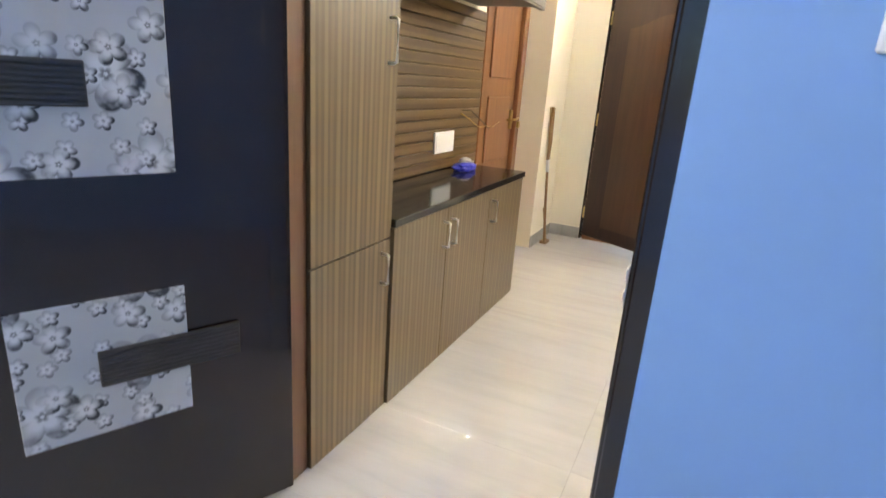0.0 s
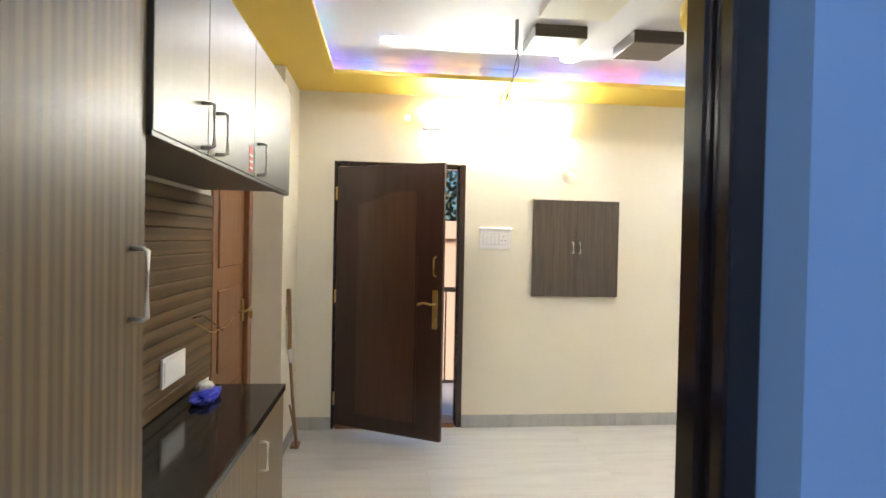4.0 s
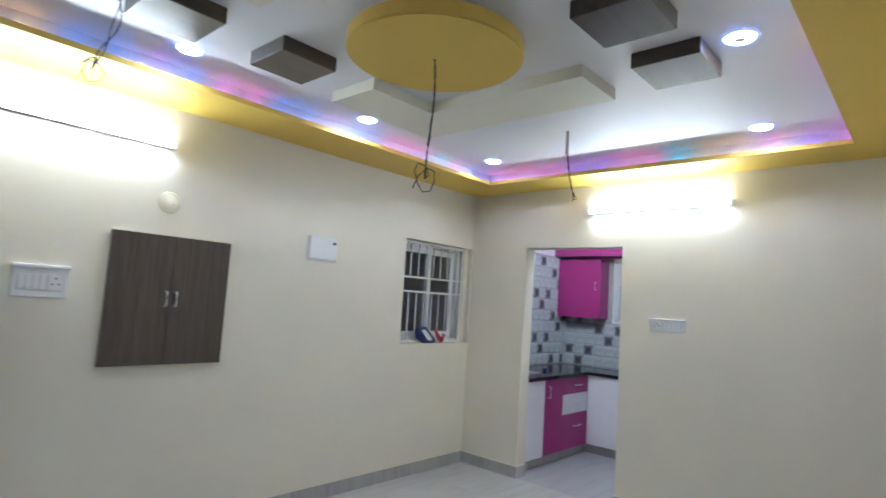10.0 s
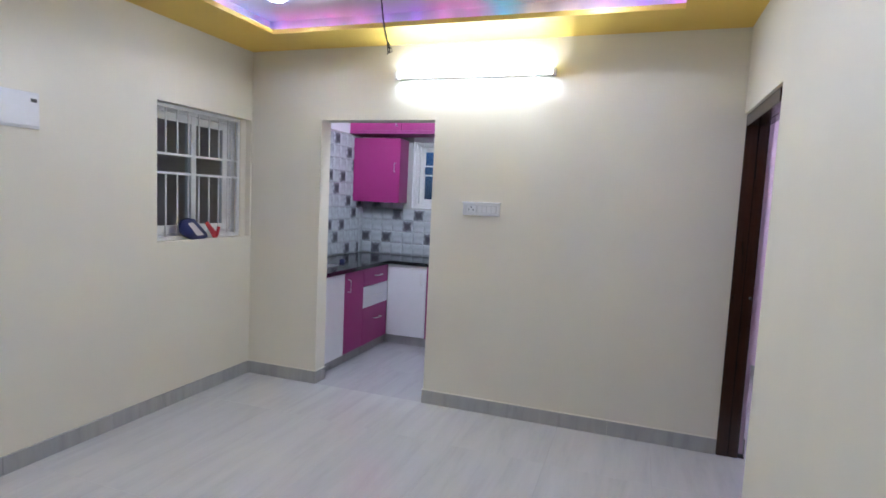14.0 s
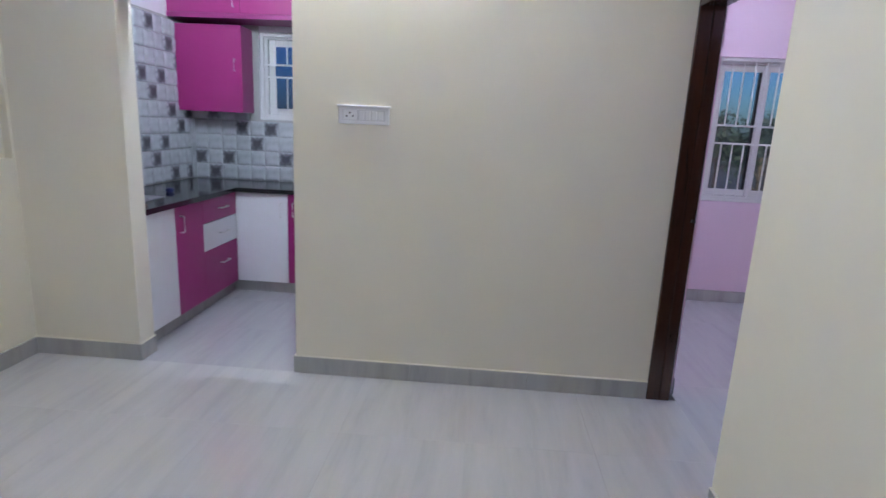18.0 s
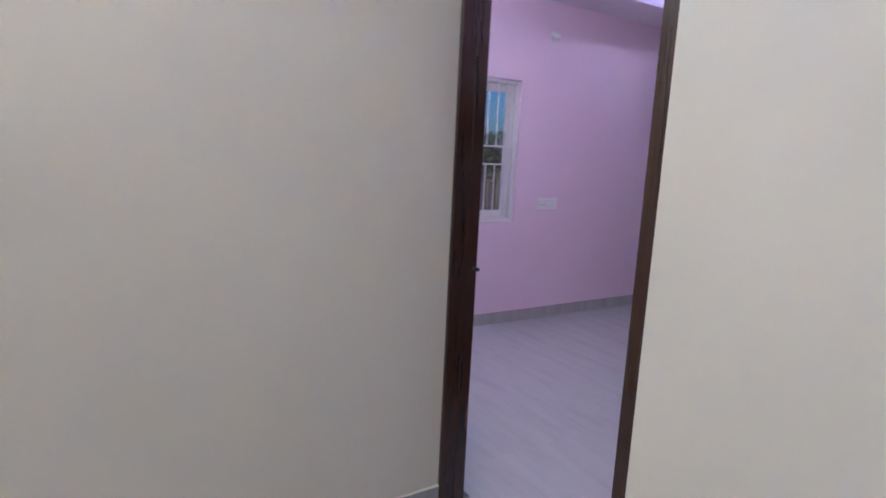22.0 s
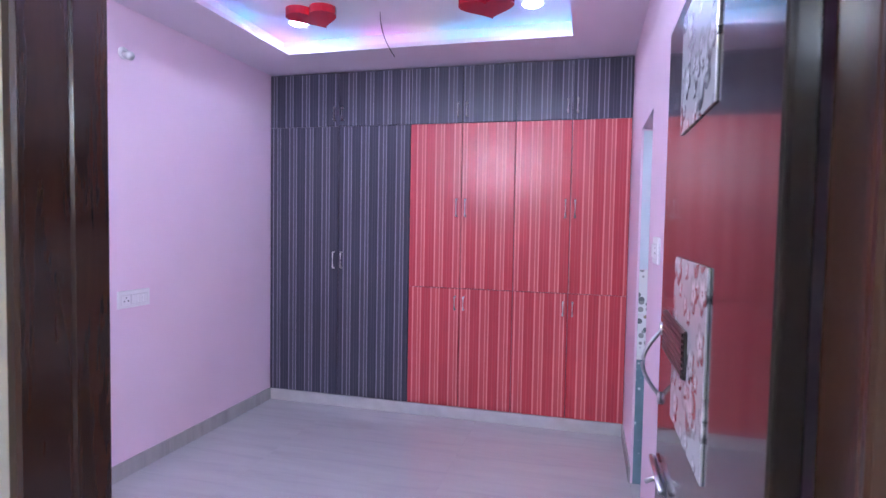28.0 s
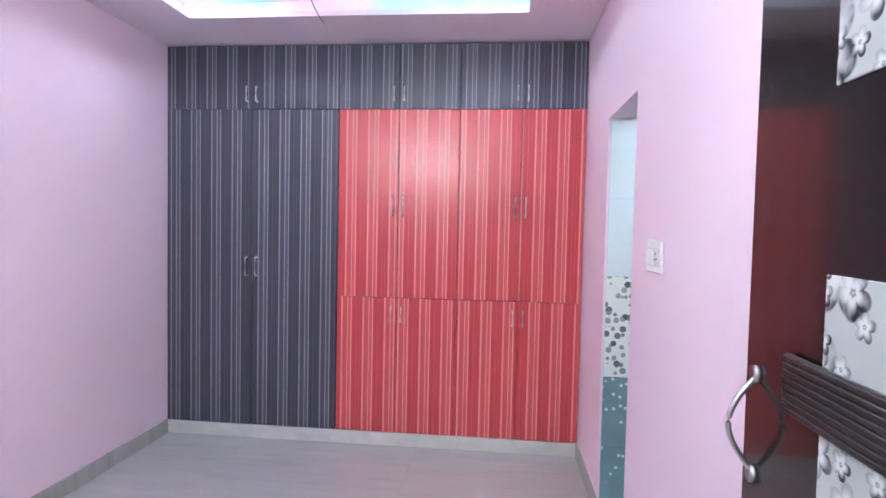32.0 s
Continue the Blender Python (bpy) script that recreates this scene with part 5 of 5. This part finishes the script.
solid("sink_rim", box_bm(3.90, 4.35, 3.18, 3.55, ZC + 0.0352, ZC + 0.044, 0.004), STEEL, "low steel sink rim set on the black worktop", "sink")
solid("orange_cloth", box_bm(3.86, 3.98, 3.07, 3.14, ZC + 0.0352, ZC + 0.047, 0.005), TEAK, "folded orange-brown cloth on the worktop's edge", "cloth")
solid("plastic_cup", disc_bm((4.62, 3.30), 0.028, ZC + 0.0352, ZC + 0.065, 20, 0.006), NAVYPLAS, "small blue plastic cup on the worktop", "cup", smooth=False)
kc = thing("kitchen_wall_cabinet", (5.45, 3.32, 1.47), "magenta laminate wall cabinet in the kitchen corner", "kitchen cabinet")
part("body", box_bm(5.438, KX1 - 0.011, 3.085, KY1 - 0.011, 1.47, 2.16, 0.002), MAGDARK, kc)
d = part("door", box_bm(5.42, 5.4375, 3.085, KY1 - 0.012, 1.468, 2.162, 0.002), MAGENTA, kc)
d_handle(d, (5.42, 3.14, 1.85), 0.09, (-0.026, 0, 0), 2)
lf = thing("kitchen_loft", (5.4, 2.2, 2.24), "magenta laminate loft cabinets above the kitchen window", "kitchen cabinet")
part("shelf", box_bm(5.34, KX1 - 0.001, 0.95, KY1 - 0.001, 2.20, 2.235), MAGDARK, lf)
for y0, y1 in ((3.05, KY1 - 0.002), (2.45, 3.05), (1.85, 2.45), (1.25, 1.85)):
    d = part("door", box_bm(5.34, 5.358, y0 + 0.002, y1 - 0.002, 2.237, 2.80, 0.0015), MAGENTA, lf)
    d_handle(d, (5.34, y0 + 0.05, 2.33), 0.09, (-0.026, 0, 0), 2)
part("body", box_bm(5.3585, KX1 - 0.001, 0.95, KY1 - 0.001, 2.2355, 2.80), WHITELAM, lf)
window("window_kitchen", 0, KW0 + 0.002, KW1 - 0.002, KWZ0 + 0.002, KWZ1 - 0.002, KX1 + 0.02, 1, "white sliding kitchen window with blue tinted panes behind a painted bar grille", 0.15, 6, pane=BLUEGLASS)

# ---- pink bedroom ----
PYB = YB
PY0 = PYW - 0.60
wall("wall_pink_north", 1, PYB, YS - 0.0901, PX0 - 0.1195, PX1 + 0.19, 0, ZSLAB, [(PDF, PD1, 0, ZD)], PINK, "pale pink painted bedroom wall with the doorway")
wall("wall_pink_east", 0, PX1, PX1 + 0.19, PY0, PYB - 0.0005, 0, ZSLAB, [(PW0, PW1, PWZ0, PWZ1)], PINK, "pale pink painted bedroom wall with a window")
wall("wall_pink_west", 0, PX0 - 0.12, PX0, PY0, PYB - 0.0005, 0, ZSLAB, [(BT0, BT1, 0, 2.13)], PINK, "pale pink painted bedroom wall with the bathroom opening")
wall("wall_pink_south", 1, PY0 - 0.12, PY0, PX0 - 0.12, PX1 + 0.19, 0, ZSLAB, [], PINK, "pale pink painted bedroom wall behind the wardrobe")
tiles("floor_pink_room", PX0, PX1, PY0, PYB, 1.2, 0.6, FLOORP, "polished grey streaked vitrified tile floor of the pink bedroom", 0.3, 0.15)
skirting("baseboard_pink", [(PX1, PYW + 0.0, PX1, PYB, -1, 0), (PX0, PYW, PX0, BT0, 1, 0), (PX0, BT1, PX0, PYB, 1, 0), (PD1 + 0.001, PYB, PX1 - 0.012, PYB, 0, -1)])
QX0, QX1, QY0, QY1 = PTRAY
bm = bmesh.new()
for b in ((PX0, QX0, PY0, PYB), (QX1, PX1, PY0, PYB), (QX0, QX1, PY0, QY0), (QX0, QX1, QY1, PYB)):
    bm_box(bm, b[0], b[1], b[2], b[3], ZP, ZP + 0.03)
struct("ceiling_pink_border", bm, PINKCEIL, "pale lavender gypsum border round the bedroom ceiling", "ceiling")
bm = bmesh.new()
ZQ = ZP + 0.13
for b in ((QX0 - C - 0.03, QX0 - C, QY0 - C - 0.03, QY1 + C + 0.03), (QX1 + C, QX1 + C + 0.03, QY0 - C - 0.03, QY1 + C + 0.03), (QX0 - C, QX1 + C, QY0 - C - 0.03, QY0 - C), (QX0 - C, QX1 + C, QY1 + C, QY1 + C + 0.03)):
    bm_box(bm, b[0], b[1], b[2], b[3], ZP + 0.03, ZQ)
bm_box(bm, QX0 - C - 0.03, QX1 + C + 0.03, QY0 - C - 0.03, QY1 + C + 0.03, ZQ, ZQ + 0.03)
struct("ceiling_pink_tray", bm, WHITE, "white recessed bedroom ceiling tray above a lit cove", "ceiling")
struct("slab_pink_room", box_bm(BX0 - 0.12, PX1 + 0.19, PY0 - 0.12, YB - 0.0005, ZSLAB, ZSLAB + 0.15), GROUT, "concrete roof slab", "slab")
led_run(QX0 - 0.075, QX1 + 0.075, QY0 - 0.075, QY1 + 0.075, ZP + 0.036, 11, hues=STRIPSP)
for s in PSPOTS:
    downlight(s, ZQ, "bedroom ceiling spots", SPOTP)


def heart(at, z, size, ang):
    pts = []
    for k in range(40):
        a = 2 * math.pi * k / 40
        u, v = 16 * math.sin(a) ** 3, 13 * math.cos(a) - 5 * math.cos(2 * a) - 2 * math.cos(3 * a) - math.cos(4 * a)
        c, s = math.cos(radians(ang)), math.sin(radians(ang))
        pts.append((at[0] + size * (u * c - v * s) / 16, at[1] + size * (u * s + v * c) / 16))
    return prism_bm(pts, z - 0.05, z)


for at in HEARTS:
    solid("ceiling_heart", heart(at, ZQ, 0.17, 0), REDGLOSS, "glossy red heart-shaped panel under the bedroom ceiling", "ceiling ornament", "red ceiling hearts")
pw = thing("hanging_wire", (PWIRE[0], PWIRE[1], ZQ), "thin loose wire curving down from the bedroom ceiling", "wire", "hanging ceiling wires")
part("strand", tube_bm([(PWIRE[0] - 0.11 * (k / 10) ** 2, PWIRE[1] + 0.02 * k / 10, ZQ - 0.30 * k / 10) for k in range(11)], 0.0028, 6), WIRE, pw, "", True)
tube_light((3.70, PYB, 2.38), (4.85, PYB, 2.38), (0, -1, 0), TUBEP, "white tube light glowing on the pink wall over the door")
# fill light added out of sight to brighten the blue room
tube_light((BX0, -2.9, 2.3), (BX0, -1.8, 2.3), (1, 0, 0), FILLB, "unseen tube-shaped fill light added on the blue wall")
# added kitchen fill, hidden behind the wall with the opening
tube_light((KX0, 2.02, 2.45), (KX0, 3.02, 2.45), (1, 0, 0), FILLK, "unseen tube-shaped fill light added on the kitchen wall")
switch_board("switchboard", -2.226, 1.07, 0.245, 0.105, 0, PX1, -1, "white switchboard on the pink wall", 3)
switch_board("switchboard", -1.99, 1.455, 0.18, 0.115, 0, PX0, 1, "white switchboard on the pink wall beside the bathroom opening", 4)
hk = thing("wall_hook", (PX1, -2.165, 2.51), "small white lamp holder on the pink wall", "lamp holder")
part("base", cyl_bm((PX1, -2.165, 2.51), (PX1 - 0.012, -2.165, 2.51), 0.035, 20), PLASTIC, hk, "", True)
part("cup", cyl_bm((PX1 - 0.0122, -2.165, 2.505), (PX1 - 0.06, -2.165, 2.49), 0.022, 16, 0.026), PLASTIC, hk, "", True)
window("window_bedroom", 0, PW0 + 0.002, PW1 - 0.002, PWZ0 + 0.002, PWZ1 - 0.002, PX1 + 0.02, 1, "white sliding bedroom window behind a painted bar grille at dusk", 0.15, 9, (0.46, 0.585), split=0.57)

# wardrobe
wd = thing("wardrobe", ((PX0 + PX1) / 2, PYW - 0.3, 0), "built-in wardrobe with charcoal and red striped laminate doors", "wardrobe")
part("plinth", box_bm(PX0 + 0.001, PX1 - 0.001, PYW - 0.58, PYW - 0.002, 0, 0.094, 0.002), PLINTH, wd, "pale marble plinth")
part("body", box_bm(PX0 + 0.001, PX1 - 0.001, PYW - 0.59, PYW - 0.020, 0.095, ZP - 0.004), CHAR, wd)
ZU, ZM = 2.338, 1.045
xr = [PX0 + 0.002, 3.222, 3.638, 4.055, 4.478]
xb = [4.478, 5.10, PX1 - 0.002]


def wdoor(a, b, z0, z1, mat, hx, hz, hl=0.13):
    d = part("door", box_bm(a + 0.0018, b - 0.0018, PYW - 0.0185, PYW, z0 + 0.0018, z1 - 0.0018, 0.0018), mat, wd)
    if hx is not None:
        d_handle(d, (hx, PYW, hz), hl, (0, 0.03, 0), 2, 0.0065)


for k in range(2):
    a, b = xb[k], xb[k + 1]
    wdoor(a, b, 0.097, ZU, CHAR, b - 0.035 if k == 0 else a + 0.035, 1.235)
    wdoor(a, b, ZU, ZP - 0.006, CHAR, b - 0.035 if k == 0 else a + 0.035, 2.44, 0.10)
for k in range(4):
    a, b = xr[k], xr[k + 1]
    h = b - 0.035 if k % 2 == 0 else a + 0.035
    wdoor(a, b, ZM, ZU, RED, h, 1.68)
    wdoor(a, b, 0.097, ZM, RED, h, 0.93, 0.10)
    wdoor(a, b, ZU, ZP - 0.006, CHAR, h, 2.44, 0.10)

# bathroom behind the opening
BA0 = PX0 - 0.66
wall("wall_bath_west", 0, BA0 - 0.1, BA0, PY0 + 0.3, -1.6, 0, ZSLAB, [], BATHWHITE, "pale tiled bathroom wall")
for nm, lo, hi in (("wall_bath_north", -1.6, -1.5), ("wall_bath_south", BT0 - 0.10, BT0)):
    wall(nm, 1, lo, hi, BA0, PX0 - 0.1205, 0, ZSLAB, [], BATHWHITE, "pale tiled bathroom wall")
struct("ceiling_bath", box_bm(BA0, PX0 - 0.1205, BT0, -1.6, 2.6, 2.65), WHITE, "white bathroom ceiling", "ceiling")
tiles("floor_bath", BA0, PX0, BT0, -1.6, 0.3, 0.3, FLOORP, "grey bathroom floor tiles")
yb = BT0
for nm, z0, z1, m, lab in (("drop_tile_band", 0.002, 0.76, DROPS, "blue-grey water-drop print wall tiles"), ("pebble_tile_band", 0.7615, 1.30, PEBBLE, "pebble print wall tile band"), ("pale_tile_band", 1.3015, 2.12, BATHWHITE, "pale blue-white glazed wall tiles")):
    b = thing(nm, ((BA0 + PX0) / 2, yb, z0), lab + " in the bathroom", "wall tiles")
    n = 5
    for k in range(n):
        x0 = BA0 + (PX0 - 0.012 - BA0) * k / n
        x1 = BA0 + (PX0 - 0.012 - BA0) * (k + 1) / n
        for r in range(2):
            c0, c1 = z0 + (z1 - z0) * r / 2, z0 + (z1 - z0) * (r + 1) / 2
            part("tile", box_bm(x0 + 0.0008, x1 - 0.0008, yb, yb + 0.009, c0 + 0.0008, c1 - 0.0008, 0.0008), m, b)

# unseen fill added to light the bathroom tiles in place of daylight
bl = thing("bath_fill_light", ((BA0 + PX0) / 2, -2.2, 2.6), "round white fill light added unseen under the bathroom ceiling", "ceiling light")
part("base", disc_bm(((BA0 + PX0) / 2, -2.2), 0.11, 2.585, 2.5995, 32), PLASTIC, bl)
part("diffuser", disc_bm(((BA0 + PX0) / 2, -2.2), 0.10, 2.56, 2.5845, 32, 0.008), BATHFILL, bl, "glowing white diffuser")

struct("trim_kitchen_corner", box_bm(KX1 - 0.085, KX1 - 0.0125, KY1 - 0.032, KY1 - 0.0195, ZC + 0.0365, 1.40, 0.003), TILEW, "white tiled strip in the kitchen corner", "trim")
part("top_lip", box_bm(0.386, 1.103, YN - 0.0275, YN - 0.0005, 1.8435, 1.853, 0.001), CREAM, pc, "cream lip over the doors")

# ---- kitchen wall tiles ----
PUFF = 0.130
def puffed(w, h, mat):
    bm = bmesh.new()
    rows = ((0.0, 0.0), (0.004, 0.006), (0.016, 0.0115), (0.034, 0.0145))
    loops = []
    for inset, d in rows:
        loops.append([bm.verts.new((u, v, d)) for u, v in ((-w / 2 + inset, -h / 2 + inset), (w / 2 - inset, -h / 2 + inset), (w / 2 - inset, h / 2 - inset), (-w / 2 + inset, h / 2 - inset))])
    for a, b in zip(loops, loops[1:]):
        for k in range(4):
            bm.faces.new((a[k], a[(k + 1) % 4], b[(k + 1) % 4], b[k]))
    bm.faces.new(loops[-1])
    return finish("tile", bm, mat)


TW, TDK = puffed(PUFF - 0.002, PUFF - 0.002, TILEW), puffed(PUFF - 0.002, PUFF - 0.002, TILED)
for nm, par, ax in (("backsplash_north", (KX0, KX1), 0), ("backsplash_east", (1.70, KY1), 1)):
    lo, hi = par
    bed = struct(nm, box_bm(KX0 + 0.0005, KX1 - 0.0005, KY1 - 0.004, KY1 - 0.0002, ZC + 0.036, 2.199) if ax == 0 else prism_bm([(1.70, ZC + 0.036), (KY1 - 0.0045, ZC + 0.036), (KY1 - 0.0045, 2.199), (KW1 + 0.001, 2.199), (KW1 + 0.001, KWZ0 - 0.001), (1.70, KWZ0 - 0.001)], KX1 - 0.004, KX1 - 0.0002, 0), GROUT, "white puffed kitchen tiles with dark picture tiles", "wall tiles")
    for i in range(int((hi - lo) / PUFF) + 1):
        for j in range(11):
            c, z = hi - PUFF * (i + 0.5) - 0.012, ZC + 0.037 + PUFF * (j + 0.5)
            if c - PUFF / 2 < lo or z + PUFF / 2 > 2.2:
                continue
            if ax == 1 and (z > KWZ0 - 0.05 and c < KW1 + 0.06):
                continue
            if ax == 1 and c > 3.03 and z > 1.5:
                continue
            dark = (i % 6, (-j + ax) % 4) in ((0, 0), (2, 0), (1, 1), (3, 2), (5, 2), (4, 3))
            t = new("tile", TDK if dark else TW)
            t.parent = bed
            if ax == 0:
                t.matrix_basis = Matrix.Translation((c, KY1 - 0.0042, z)) @ Euler((radians(90), 0, 0)).to_matrix().to_4x4()
            else:
                t.matrix_basis = Matrix.Translation((KX1 - 0.0042, c, z)) @ Euler((radians(90), 0, radians(-90))).to_matrix().to_4x4()

# ---- outside ----
# closed box added beyond the hall window to keep daylight out of it
for nm, b in (("dark_box_north", (2.0, 3.9, YN + 1.3, YN + 1.42, -0.1, 2.9)), ("dark_box_west", (1.9, 2.0, YN + 0.2005, YN + 1.42, -0.1, 2.9)), ("dark_box_east", (3.9, 4.0, YN + 0.2005, YN + 1.42, -0.1, 2.9)), ("dark_box_roof", (1.9, 4.0, YN + 0.2005, YN + 1.42, 2.9005, 3.0))):
    struct(nm, box_bm(*b), OUTWALL, "plain plastered wall added unseen to keep the hall window dark", "wall")
struct("ground", box_bm(-400, 400, -400, 400, -3.6, -3.4), GROUND, "dry brown ground reaching the horizon", "ground")
struct("storey_below", box_bm(BX0 - 0.12, PX1 + 0.19, PY0 - 0.12, YN + 0.2, -3.4, -0.301), OUTWALL, "plain plastered storey under the flat", "building")
struct("landing", box_bm(-3.0, 1.8995, YN + 0.2005, YN + 1.6, -0.15, -0.03), LANDING, "pale tiled landing outside the main door", "landing")
rl = thing("railing", (-0.4, YN + 1.5, -0.03), "dark iron railing on the edge of the landing", "railing")
part("top_rail", box_bm(-3.0, 1.89, YN + 1.48, YN + 1.53, 0.95, 1.0, 0.004), RAIL, rl)
part("bottom_rail", box_bm(-3.0, 1.89, YN + 1.49, YN + 1.52, -0.03, 0.0, 0.003), RAIL, rl)
for k in range(45):
    x = -2.95 + k * 0.108
    part("baluster", box_bm(x - 0.008, x + 0.008, YN + 1.497, YN + 1.513, 0.0, 0.95), RAIL, rl)
hs = thing("neighbour_house", (-1.0, 14, -3.4), "brick-red plastered neighbouring house with windows", "house")
part("wall", box_bm(-9, 5, 12, 20, -3.4, 1.7), BRICKRED, hs)
part("parapet", box_bm(-9.2, 5.2, 11.8, 12.0, 1.55, 1.95), BRICKRED, hs)
for k in range(4):
    for z in (-2.2, -0.6):
        wn_ = part("window", box_bm(-7.6 + k * 3.3, -6.3 + k * 3.3, 11.97, 12.0, z, z + 1.2), UPVC, hs)
        part("pane", box_bm(-7.5 + k * 3.3, -6.4 + k * 3.3, 11.955, 11.969, z + 0.1, z + 1.1), OUTWALL, wn_)


def tree(at, h, seed):
    rnd = random.Random(seed)
    t = thing("tree", (at[0], at[1], -3.4), "leafy green tree standing beyond the window", "tree", "trees outside")
    bm = bmesh.new()
    x, y = at
    tube_bm([(x, y, -3.4), (x + 0.1, y, -3.4 + h * 0.3), (x + 0.15, y + 0.1, -3.4 + h * 0.62)], 0.035 * h * 0.6, 8, bm)
    tips = []
    for k in range(9):
        a = k * 2.4 + rnd.uniform(-0.4, 0.4)
        z0 = -3.4 + h * rnd.uniform(0.3, 0.6)
        r = h * rnd.uniform(0.18, 0.34)
        tip = (x + r * math.cos(a), y + r * math.sin(a), z0 + h * rnd.uniform(0.12, 0.36))
        tube_bm([(x + 0.1, y, z0), ((x + tip[0]) / 2, (y + tip[1]) / 2, z0 + (tip[2] - z0) * 0.4), tip], 0.008 * h, 5, bm)
        tips.append(tip)
    part("trunk", bm, BARK, t)
    vs, fs = [], []
    for k in range(1500):
        c = rnd.choice(tips)
        p = Vector(c) + Vector((rnd.gauss(0, 1), rnd.gauss(0, 1), rnd.gauss(0, 0.8))) * h * 0.075
        s = h * rnd.uniform(0.012, 0.026)
        u1 = Vector((rnd.uniform(-1, 1), rnd.uniform(-1, 1), rnd.uniform(-1, 1))).normalized() * s
        u2 = u1.cross(Vector((rnd.uniform(-1, 1), rnd.uniform(-1, 1), rnd.uniform(-1, 1)))).normalized() * s * 0.6
        i = len(vs)
        o = Vector((x, y, -3.4))
        vs += [p - u1 - o, p + u2 - o, p + u1 - o, p - u2 - o]
        fs.append((i, i + 1, i + 2, i + 3))
    me = bpy.data.meshes.new("crown")
    me.from_pydata([tuple(v) for v in vs], [], fs)
    me.materials.append(LEAF)
    cr = new("crown", me)
    cr.parent = t
    return t


for k, (x, y, h) in enumerate(((30, -13, 6.4), (36, -20, 7.5), (33, -8, 5.8), (40, -27, 7.2), (27, 6, 6.5), (38, 2, 7.0), (42, -14, 7), (46, -6, 6.6), (47, -9, 7.4), (48, -18, 6.8), (50, -23, 7.6), (49, -1, 7.2), (52, 5, 7.6), (47, -31, 7), (54, -12, 7.8), (51, -37, 7.5), (-3.5, 27, 10), (1.9, 28, 10.5), (5.5, 26, 9.5))):
    tree((x, y), h, k)
